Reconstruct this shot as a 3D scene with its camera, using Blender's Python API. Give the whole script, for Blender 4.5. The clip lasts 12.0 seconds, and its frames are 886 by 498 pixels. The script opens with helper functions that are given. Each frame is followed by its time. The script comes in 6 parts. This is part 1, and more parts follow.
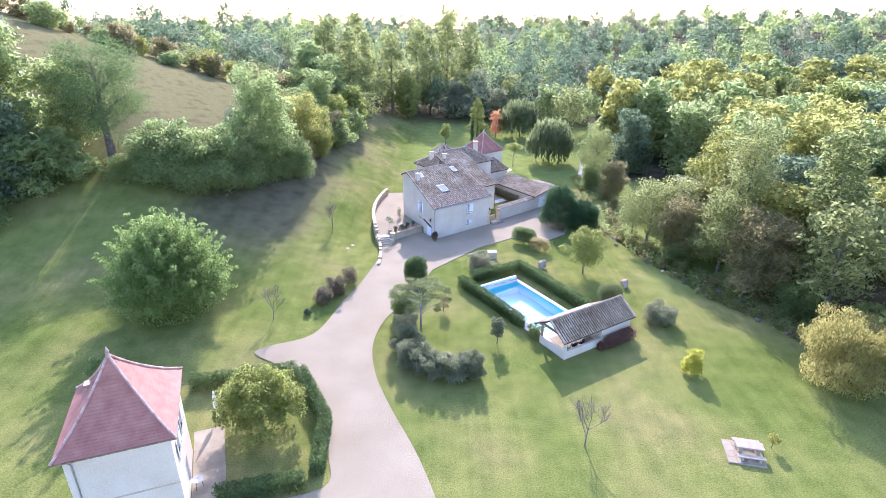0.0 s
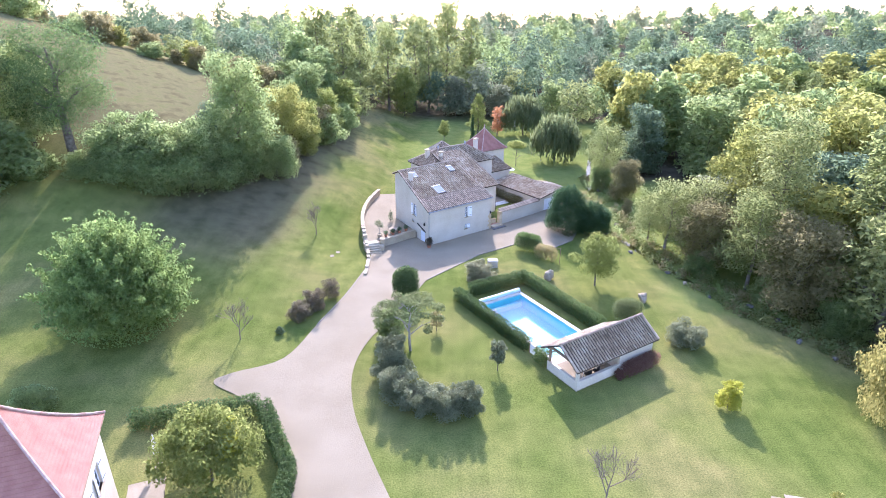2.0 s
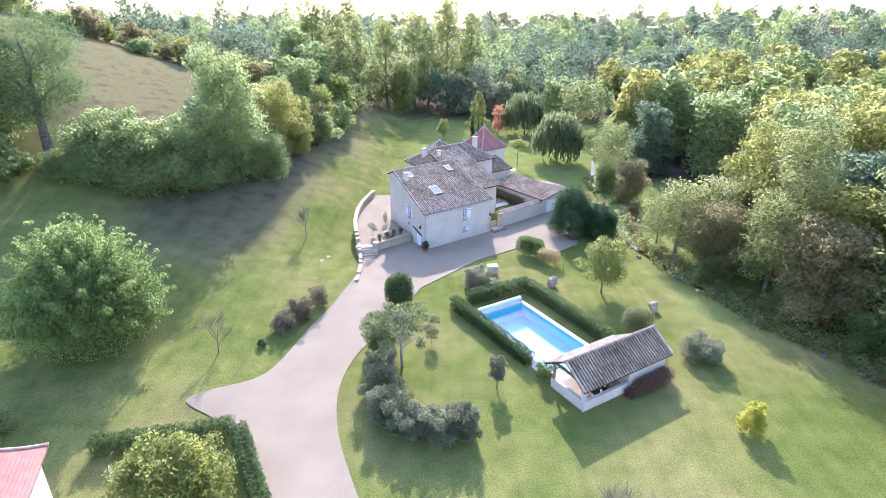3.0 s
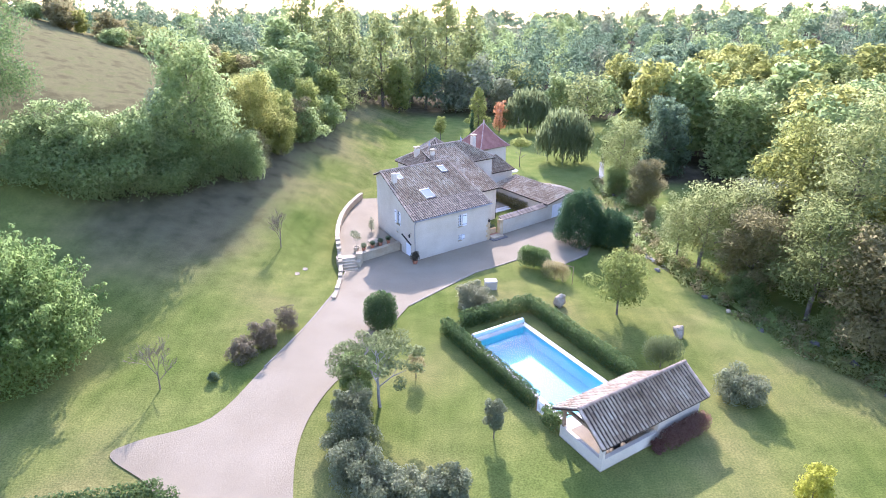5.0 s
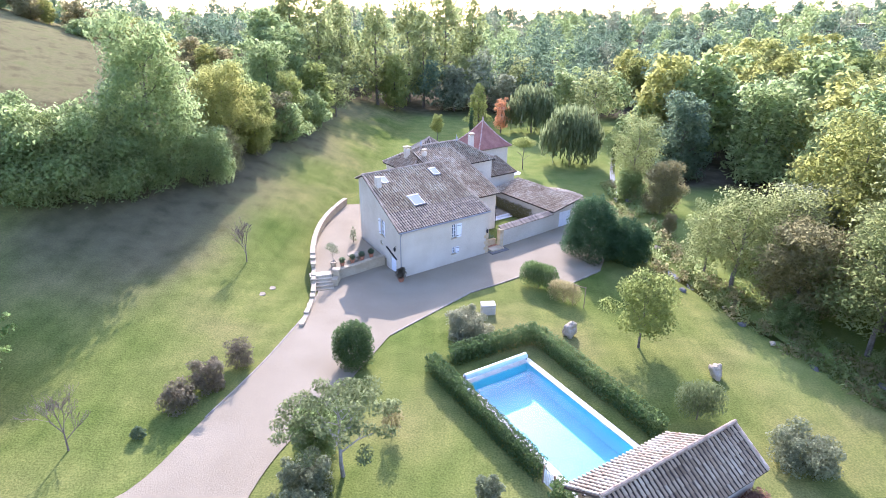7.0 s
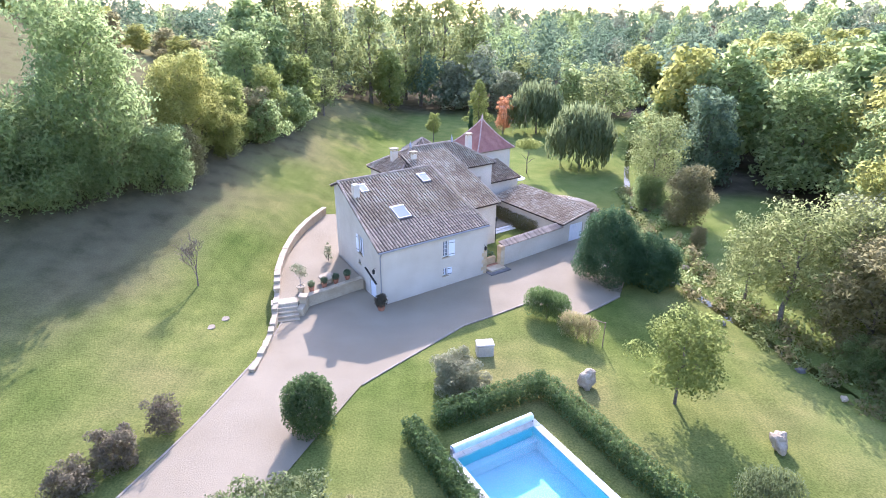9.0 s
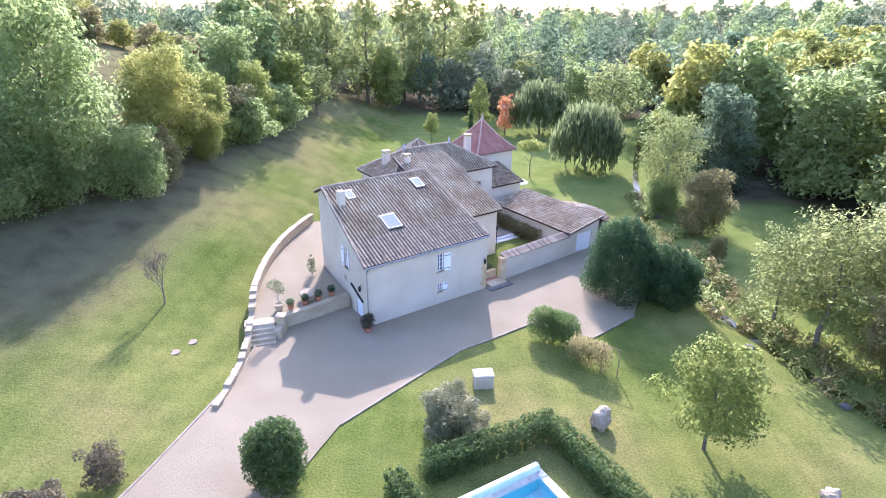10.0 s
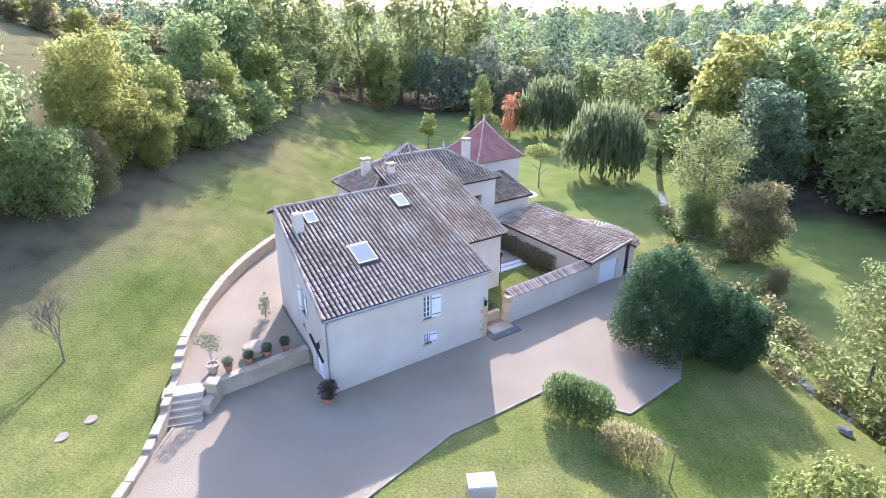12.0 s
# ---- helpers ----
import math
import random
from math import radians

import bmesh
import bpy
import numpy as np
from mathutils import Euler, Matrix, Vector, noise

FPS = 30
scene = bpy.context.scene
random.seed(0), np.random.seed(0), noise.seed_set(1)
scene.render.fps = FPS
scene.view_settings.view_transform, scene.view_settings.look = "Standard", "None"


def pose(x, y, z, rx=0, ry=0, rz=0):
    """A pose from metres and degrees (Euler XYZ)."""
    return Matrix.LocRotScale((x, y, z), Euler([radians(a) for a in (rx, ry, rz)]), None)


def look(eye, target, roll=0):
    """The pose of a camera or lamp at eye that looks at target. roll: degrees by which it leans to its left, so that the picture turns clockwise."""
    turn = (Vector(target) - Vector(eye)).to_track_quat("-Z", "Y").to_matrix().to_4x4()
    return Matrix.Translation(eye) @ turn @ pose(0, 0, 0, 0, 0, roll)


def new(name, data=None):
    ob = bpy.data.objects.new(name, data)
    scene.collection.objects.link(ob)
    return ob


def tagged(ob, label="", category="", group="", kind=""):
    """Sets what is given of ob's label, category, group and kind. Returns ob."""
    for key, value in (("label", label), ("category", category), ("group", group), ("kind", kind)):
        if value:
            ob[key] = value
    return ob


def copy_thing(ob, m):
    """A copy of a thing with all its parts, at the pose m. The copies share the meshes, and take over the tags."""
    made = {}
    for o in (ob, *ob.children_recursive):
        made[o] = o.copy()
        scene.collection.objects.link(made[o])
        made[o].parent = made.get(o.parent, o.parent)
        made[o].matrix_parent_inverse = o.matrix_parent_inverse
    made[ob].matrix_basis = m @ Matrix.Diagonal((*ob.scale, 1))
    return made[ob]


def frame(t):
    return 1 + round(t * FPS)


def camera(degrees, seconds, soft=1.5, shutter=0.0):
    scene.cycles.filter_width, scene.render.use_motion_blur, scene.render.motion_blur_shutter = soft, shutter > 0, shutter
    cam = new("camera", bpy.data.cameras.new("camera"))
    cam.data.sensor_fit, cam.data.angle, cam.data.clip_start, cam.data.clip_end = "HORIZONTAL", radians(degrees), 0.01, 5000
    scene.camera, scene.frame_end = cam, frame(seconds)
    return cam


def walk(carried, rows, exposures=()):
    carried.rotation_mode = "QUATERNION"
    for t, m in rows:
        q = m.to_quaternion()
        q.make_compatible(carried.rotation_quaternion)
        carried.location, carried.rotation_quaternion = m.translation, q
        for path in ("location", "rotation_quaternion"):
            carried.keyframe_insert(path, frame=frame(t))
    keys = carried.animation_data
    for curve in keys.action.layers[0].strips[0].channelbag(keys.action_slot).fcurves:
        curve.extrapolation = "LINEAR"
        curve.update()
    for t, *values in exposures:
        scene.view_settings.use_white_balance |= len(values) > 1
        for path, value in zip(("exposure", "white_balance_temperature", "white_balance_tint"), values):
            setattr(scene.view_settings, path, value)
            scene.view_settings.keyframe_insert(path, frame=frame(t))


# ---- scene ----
# camera: seconds, eye, heading (left is plus), pitch, lean
cam = camera(76.15, 12.0, 0.9)
ROWS = [
    (0.0, 0.000, 0.000, 30.000, 0.000, -23.733, 0.298),
    (0.5, 0.196, 1.839, 29.407, 0.060, -23.714, 0.302),
    (1.0, 0.404, 3.675, 28.823, 0.121, -23.695, 0.306),
    (1.5, 0.624, 5.510, 28.248, 0.184, -23.674, 0.311),
    (2.0, 0.854, 7.349, 27.680, 0.248, -23.653, 0.315),
    (2.5, 1.091, 9.193, 27.122, 0.315, -23.631, 0.319),
    (3.0, 1.336, 11.046, 26.571, 0.383, -23.608, 0.323),
    (3.5, 1.586, 12.909, 26.028, 0.452, -23.585, 0.327),
    (4.0, 1.840, 14.786, 25.494, 0.524, -23.560, 0.331),
    (4.5, 2.097, 16.679, 24.967, 0.597, -23.535, 0.335),
    (5.0, 2.355, 18.592, 24.447, 0.671, -23.509, 0.339),
    (5.5, 2.612, 20.526, 23.935, 0.748, -23.482, 0.343),
    (6.0, 2.868, 22.485, 23.430, 0.826, -23.454, 0.346),
    (6.5, 3.120, 24.471, 22.933, 0.905, -23.425, 0.350),
    (7.0, 3.368, 26.487, 22.442, 0.987, -23.395, 0.354),
    (7.5, 3.609, 28.536, 21.959, 1.070, -23.365, 0.357),
    (8.0, 3.843, 30.620, 21.481, 1.155, -23.333, 0.361),
    (8.5, 4.068, 32.743, 21.011, 1.241, -23.301, 0.364),
    (9.0, 4.283, 34.906, 20.547, 1.329, -23.268, 0.368),
    (9.5, 4.486, 37.114, 20.089, 1.419, -23.234, 0.371),
    (10.0, 4.675, 39.367, 19.637, 1.511, -23.199, 0.375),
    (10.5, 4.849, 41.670, 19.192, 1.604, -23.164, 0.378),
    (11.0, 5.007, 44.025, 18.752, 1.699, -23.127, 0.381),
    (11.5, 5.148, 46.434, 18.318, 1.795, -23.090, 0.384),
    (12.0, 5.269, 48.900, 17.889, 1.893, -23.052, 0.388),
]


def aimed(x, y, z, heading, pitch, lean):
    a, b = radians(heading), radians(pitch)
    return look((x, y, z), (x - math.sin(a) * math.cos(b), y + math.cos(a) * math.cos(b), z + math.sin(b)), lean)


walk(cam, [(r[0], aimed(*r[1:])) for r in ROWS], [(0.0, 2.3, 5660, 31), (12.0, 2.3, 5660, 31)])
# ---- end of camera ----

# ---- world, sun ----
SUN_EL, SUN_AZ = radians(29.0), radians(-1.4)      # azimuth from +y towards +x
world = bpy.data.worlds.new("sky")
scene.world = world
world.use_nodes = True
wn = world.node_tree.nodes
sky = wn.new("ShaderNodeTexSky")
sky.sky_type, sky.sun_disc = "NISHITA", False
sky.sun_elevation, sky.sun_rotation = SUN_EL, SUN_AZ
sky.air_density, sky.dust_density, sky.ozone_density = 1.0, 1.0, 1.2
wn["Background"].inputs["Strength"].default_value = 0.15
world.node_tree.links.new(sky.outputs["Color"], wn["Background"].inputs["Color"])
sun = new("sun", bpy.data.lights.new("sun", "SUN"))
sun.data.energy, sun.data.angle, sun.data.color = 2.2, radians(0.6), (1.0, 0.94, 0.85)
sun.matrix_world = look((0, 0, 0), (-math.sin(SUN_AZ) * math.cos(SUN_EL), -math.cos(SUN_AZ) * math.cos(SUN_EL), -math.sin(SUN_EL)))


# ---- materials ----
def material(name, base, second, rough=0.8, scale=3.0, fine=30.0, bump=0.2, metal=0.0, amount=0.6, vary=0.0, spec=0.3, coords="Object"):
    """Two colours mixed by coarse noise, fine grain and bump; vary: brightness by object."""
    m = bpy.data.materials.new(name)
    m.use_nodes = True
    nt = m.node_tree
    N, L = nt.nodes, nt.links
    p = N["Principled BSDF"]
    tc = N.new("ShaderNodeTexCoord")
    a, b = N.new("ShaderNodeTexNoise"), N.new("ShaderNodeTexNoise")
    a.inputs["Scale"].default_value, a.inputs["Detail"].default_value = scale, 6
    b.inputs["Scale"].default_value, b.inputs["Detail"].default_value = fine, 4
    for n in (a, b):
        L.new(tc.outputs[coords], n.inputs["Vector"])
    ramp = N.new("ShaderNodeValToRGB")
    ramp.color_ramp.elements[0].position, ramp.color_ramp.elements[1].position = 0.5 - 0.3 * amount, 0.5 + 0.3 * amount
    ramp.color_ramp.elements[0].color, ramp.color_ramp.elements[1].color = (*base, 1), (*second, 1)
    L.new(a.outputs["Fac"], ramp.inputs["Fac"])
    hsv = N.new("ShaderNodeHueSaturation")
    L.new(ramp.outputs["Color"], hsv.inputs["Color"])
    mul = N.new("ShaderNodeMath")
    mul.operation, mul.inputs[1].default_value, mul.inputs[2].default_value = "MULTIPLY_ADD", 0.5, 0.75
    L.new(b.outputs["Fac"], mul.inputs[0])
    if vary:
        info = N.new("ShaderNodeObjectInfo")
        v = N.new("ShaderNodeMath")
        v.operation, v.inputs[1].default_value = "MULTIPLY_ADD", vary
        L.new(info.outputs["Random"], v.inputs[0])
        sub = N.new("ShaderNodeMath")
        sub.operation, sub.inputs[1].default_value = "SUBTRACT", vary / 2
        L.new(mul.outputs[0], v.inputs[2])
        L.new(v.outputs[0], sub.inputs[0])
        L.new(sub.outputs[0], hsv.inputs["Value"])
    else:
        L.new(mul.outputs[0], hsv.inputs["Value"])
    L.new(hsv.outputs["Color"], p.inputs["Base Color"])
    p.inputs["Roughness"].default_value, p.inputs["Metallic"].default_value = rough, metal
    p.inputs["Specular IOR Level"].default_value = spec
    if bump:
        bp = N.new("ShaderNodeBump")
        bp.inputs["Strength"].default_value, bp.inputs["Distance"].default_value = bump, 0.05
        L.new(b.outputs["Fac"], bp.inputs["Height"])
        L.new(bp.outputs["Normal"], p.inputs["Normal"])
    return m


def island_material(name, colours, rough=0.8, bump=0.0, scale=0.6, leaf=0.0, gloss=0.06):
    """Colour by island's random and by noise in the place; leaf: share of light let through."""
    m = bpy.data.materials.new(name)
    m.use_nodes = True
    nt = m.node_tree
    N, L = nt.nodes, nt.links
    p = N["Principled BSDF"]
    geo, tc, info = N.new("ShaderNodeNewGeometry"), N.new("ShaderNodeTexCoord"), N.new("ShaderNodeObjectInfo")
    a = N.new("ShaderNodeTexNoise")
    a.inputs["Scale"].default_value, a.inputs["Detail"].default_value = scale, 3
    L.new(tc.outputs["Object"], a.inputs["Vector"])
    s = N.new("ShaderNodeMath")
    s.operation, s.inputs[1].default_value = "MULTIPLY_ADD", 0.36
    L.new(geo.outputs["Random Per Island"], s.inputs[0])
    h = N.new("ShaderNodeMath")
    h.operation, h.inputs[1].default_value = "MULTIPLY_ADD", 0.85
    L.new(a.outputs["Fac"], h.inputs[0])
    L.new(h.outputs[0], s.inputs[2])
    o = N.new("ShaderNodeMath")
    o.operation, o.inputs[1].default_value, o.inputs[2].default_value = "MULTIPLY_ADD", 0.34, -0.24
    L.new(info.outputs["Random"], o.inputs[0])
    L.new(o.outputs[0], h.inputs[2])
    ramp = N.new("ShaderNodeValToRGB")
    e = ramp.color_ramp.elements
    while len(e) < len(colours):
        e.new(0.5)
    for i, c in enumerate(colours):
        e[i].position, e[i].color = 0.1 + 0.8 * i / (len(colours) - 1), (*c, 1)
    L.new(s.outputs[0], ramp.inputs["Fac"])
    L.new(ramp.outputs["Color"], p.inputs["Base Color"])
    p.inputs["Roughness"].default_value = rough
    p.inputs["Specular IOR Level"].default_value = gloss
    if leaf:
        t = N.new("ShaderNodeBsdfTranslucent")
        tint = N.new("ShaderNodeHueSaturation")
        tint.inputs["Saturation"].default_value, tint.inputs["Value"].default_value = 1.0, 2.1
        L.new(ramp.outputs["Color"], tint.inputs["Color"])
        L.new(tint.outputs["Color"], t.inputs["Color"])
        mix = N.new("ShaderNodeMixShader")
        mix.inputs[0].default_value = leaf
        L.new(p.outputs[0], mix.inputs[1])
        L.new(t.outputs[0], mix.inputs[2])
        L.new(mix.outputs[0], N["Material Output"].inputs["Surface"])
    return m


def ground_material():
    """Mown lawn with paler worn patches and mowing lines; the attribute 'lush' makes it greener, 'dry' turns it to dry meadow, 'wood' to leaf litter."""
    m = bpy.data.materials.new("grass")
    m.use_nodes = True
    nt = m.node_tree
    N, L = nt.nodes, nt.links
    p = N["Principled BSDF"]
    geo = N.new("ShaderNodeNewGeometry")

    def noise_tex(scale, detail=5, stretch=None):
        n = N.new("ShaderNodeTexNoise")
        n.inputs["Scale"].default_value, n.inputs["Detail"].default_value = scale, detail
        if stretch:
            mp = N.new("ShaderNodeMapping")
            mp.inputs["Rotation"].default_value, mp.inputs["Scale"].default_value = (0, 0, radians(stretch[0])), stretch[1]
            L.new(geo.outputs["Position"], mp.inputs["Vector"])
            L.new(mp.outputs[0], n.inputs["Vector"])
        else:
            L.new(geo.outputs["Position"], n.inputs["Vector"])
        return n

    def ramp(src, stops):
        r = N.new("ShaderNodeValToRGB")
        e = r.color_ramp.elements
        while len(e) < len(stops):
            e.new(0.5)
        for i, (pos, c) in enumerate(stops):
            e[i].position, e[i].color = pos, (*c, 1)
        L.new(src, r.inputs["Fac"])
        return r

    def blend(kind, fac, a, b):
        x = N.new("ShaderNodeMix")
        x.data_type, x.blend_type = "RGBA", kind
        if isinstance(fac, float):
            x.inputs[0].default_value = fac
        else:
            L.new(fac, x.inputs[0])
        L.new(a, x.inputs[6])
        L.new(b, x.inputs[7])
        return x.outputs[2]

    big, mid, fine = noise_tex(0.09), noise_tex(0.55, 6), noise_tex(9.0, 6)
    lines = noise_tex(1.0, 3, (-8, (1.3, 0.06, 1)))
    lawn = ramp(big.outputs["Fac"], [(0.36, (0.132, 0.160, 0.047)), (0.5, (0.183, 0.192, 0.068)), (0.64, (0.228, 0.206, 0.092))])
    patch = ramp(mid.outputs["Fac"], [(0.3, (0.66, 0.74, 0.6)), (0.7, (1.15, 1.1, 1.0))])
    c = blend("MULTIPLY", 0.8, lawn.outputs[0], patch.outputs[0])
    stripe = ramp(lines.outputs["Fac"], [(0.38, (0.78, 0.82, 0.75)), (0.62, (1.12, 1.1, 1.05))])
    c = blend("MULTIPLY", 0.36, c, stripe.outputs[0])
    grain = ramp(fine.outputs["Fac"], [(0.3, (0.6, 0.65, 0.55)), (0.7, (1.2, 1.2, 1.1))])
    c = blend("MULTIPLY", 0.95, c, grain.outputs[0])
    dry = ramp(mid.outputs["Fac"], [(0.3, (0.135, 0.113, 0.058)), (0.5, (0.195, 0.168, 0.086)), (0.72, (0.165, 0.158, 0.068))])
    dry2 = blend("MULTIPLY", 0.8, dry.outputs[0], grain.outputs[0])
    litter = ramp(mid.outputs["Fac"], [(0.3, (0.062, 0.054, 0.034)), (0.7, (0.120, 0.102, 0.066))])
    ad, aw = N.new("ShaderNodeAttribute"), N.new("ShaderNodeAttribute")
    ad.attribute_name, aw.attribute_name = "dry", "wood"
    lush = ramp(mid.outputs["Fac"], [(0.3, (0.160, 0.205, 0.055)), (0.7, (0.225, 0.250, 0.080))])
    al = N.new("ShaderNodeAttribute")
    al.attribute_name = "lush"
    c = blend("MIX", al.outputs["Fac"], c, blend("MULTIPLY", 0.5, lush.outputs[0], grain.outputs[0]))
    c = blend("MIX", ad.outputs["Fac"], c, dry2)
    c = blend("MIX", aw.outputs["Fac"], c, litter.outputs[0])
    L.new(c, p.inputs["Base Color"])
    p.inputs["Roughness"].default_value, p.inputs["Specular IOR Level"].default_value = 0.9, 0.0
    bp = N.new("ShaderNodeBump")
    bp.inputs["Strength"].default_value, bp.inputs["Distance"].default_value = 0.5, 0.08
    L.new(fine.outputs["Fac"], bp.inputs["Height"])
    L.new(bp.outputs["Normal"], p.inputs["Normal"])
    return m


def glass_material(name, tint, rough=0.03):
    m = bpy.data.materials.new(name)
    m.use_nodes = True
    p = m.node_tree.nodes["Principled BSDF"]
    p.inputs["Base Color"].default_value = (*tint, 1)
    p.inputs["Roughness"].default_value, p.inputs["IOR"].default_value = rough, 1.45
    p.inputs["Specular IOR Level"].default_value = 0.8
    return m


def water_material(name, tint, ripple, shine):
    """Still water: tinted see-through with a mirror share."""
    m = bpy.data.materials.new(name)
    m.use_nodes = True
    N, L = m.node_tree.nodes, m.node_tree.links
    N.remove(N["Principled BSDF"])
    clear, gloss, mix = N.new("ShaderNodeBsdfTransparent"), N.new("ShaderNodeBsdfGlossy"), N.new("ShaderNodeMixShader")
    clear.inputs["Color"].default_value = (*tint, 1)
    gloss.inputs["Roughness"].default_value = 0.04
    mix.inputs[0].default_value = shine
    n = N.new("ShaderNodeTexNoise")
    n.inputs["Scale"].default_value = 2.5
    b = N.new("ShaderNodeBump")
    b.inputs["Strength"].default_value, b.inputs["Distance"].default_value = ripple, 0.02
    geo = N.new("ShaderNodeNewGeometry")
    L.new(geo.outputs["Position"], n.inputs["Vector"])
    L.new(n.outputs["Fac"], b.inputs["Height"])
    L.new(b.outputs["Normal"], gloss.inputs["Normal"])
    L.new(clear.outputs[0], mix.inputs[1])
    L.new(gloss.outputs[0], mix.inputs[2])
    L.new(mix.outputs[0], N["Material Output"].inputs["Surface"])
    return m


GRASS = ground_material()
GRAVEL = material("pale_gravel", (0.248, 0.204, 0.134), (0.330, 0.277, 0.190), 0.95, 0.22, 28, 0.6, amount=0.9, spec=0.05)
STONE = material("limestone", (0.38, 0.30, 0.19), (0.47, 0.39, 0.265), 0.85, 1.2, 18, 0.5, vary=0.25)
TABLE_STONE = material("weathered_table_stone", (0.31, 0.255, 0.185), (0.41, 0.345, 0.26), 0.95, 2.0, 20, 0.4, spec=0.1)
KERB = material("weathered_edging", (0.25, 0.21, 0.155), (0.34, 0.295, 0.225), 0.9, 2.0, 20, 0.4)
RENDER = material("lime_render", (0.525, 0.455, 0.345), (0.615, 0.55, 0.44), 0.9, 0.5, 14, 0.25)
QUOIN = material("worn_limestone", (0.46, 0.31, 0.15), (0.60, 0.475, 0.30), 0.9, 1.5, 20, 0.4)
TILE = island_material("clay_canal_tile", [(0.175, 0.122, 0.076), (0.30, 0.220, 0.142), (0.41, 0.325, 0.222), (0.535, 0.46, 0.345)], 0.85, scale=0.5)
TILE_ONE = material("weathered_clay", (0.27, 0.185, 0.122), (0.48, 0.385, 0.288), 0.85, 2.0, 25, 0.3, vary=0.6)
# near-black: shade in the channels between cover tiles is put into the colour
UNDER_SHADE = material("tile_channel_shade", (0.045, 0.032, 0.024), (0.08, 0.058, 0.044), 0.9, 2.0, 20, 0.3)
RED = material("red_flat_tile", (0.27, 0.112, 0.080), (0.36, 0.168, 0.122), 0.75, 1.5, 22, 0.4, vary=0.25)
RIDGE = material("ridge_mortar", (0.36, 0.20, 0.15), (0.55, 0.42, 0.35), 0.85, 3, 25, 0.3)
PAINT = material("white_paint", (0.74, 0.75, 0.77), (0.82, 0.82, 0.82), 0.55, 2, 20, 0.05)
IRON = material("black_iron", (0.02, 0.02, 0.022), (0.05, 0.045, 0.04), 0.5, 6, 30, 0.1, metal=0.4)
ZINC = material("zinc", (0.30, 0.31, 0.32), (0.42, 0.42, 0.42), 0.45, 3, 25, 0.1, metal=0.7)
WOOD = material("oak_beam", (0.20, 0.13, 0.08), (0.33, 0.235, 0.15), 0.75, 4, 30, 0.3)
BARK = material("bark", (0.10, 0.08, 0.06), (0.20, 0.17, 0.135), 0.95, 3, 12, 0.8)
GREYBARK = material("pale_bark", (0.24, 0.21, 0.18), (0.34, 0.31, 0.27), 0.95, 3, 12, 0.6)
TWIG = material("reddish_twigs", (0.16, 0.115, 0.09), (0.25, 0.19, 0.15), 0.95, 3, 12, 0.4)
TERRACOTTA = material("terracotta", (0.36, 0.14, 0.075), (0.46, 0.22, 0.13), 0.8, 4, 20, 0.2)
REDPATH = material("red_floor_tile", (0.33, 0.15, 0.085), (0.44, 0.23, 0.14), 0.8, 3, 20, 0.2)
PAVING = material("pale_paving", (0.270, 0.220, 0.150), (0.35, 0.295, 0.215), 0.95, 1.0, 20, 0.2, spec=0.1)
DECK = material("pool_coping_stone", (0.66, 0.62, 0.56), (0.76, 0.73, 0.68), 0.8, 1.5, 20, 0.2)
LINER = material("pool_liner", (0.15, 0.50, 0.54), (0.18, 0.54, 0.58), 0.5, 0.8, 10, 0.0)
COVER = material("rolled_cover", (0.55, 0.66, 0.80), (0.66, 0.75, 0.86), 0.4, 2, 15, 0.1)
GLASS = glass_material("window_glass", (0.10, 0.12, 0.14))
SKYGLASS = glass_material("skylight_glass", (0.20, 0.23, 0.25), 0.22)
POOLWATER = water_material("pool_water", (0.80, 0.97, 1.0), 0.1, 0.035)
BROOK = water_material("brook_water", (0.45, 0.45, 0.40), 0.5, 0.12)
ROCK = material("pale_rock", (0.34, 0.270, 0.180), (0.46, 0.385, 0.275), 0.95, 2, 12, 0.8, spec=0.1)
DARKROCK = material("wet_rock", (0.10, 0.095, 0.085), (0.20, 0.18, 0.16), 0.8, 2, 12, 0.8)

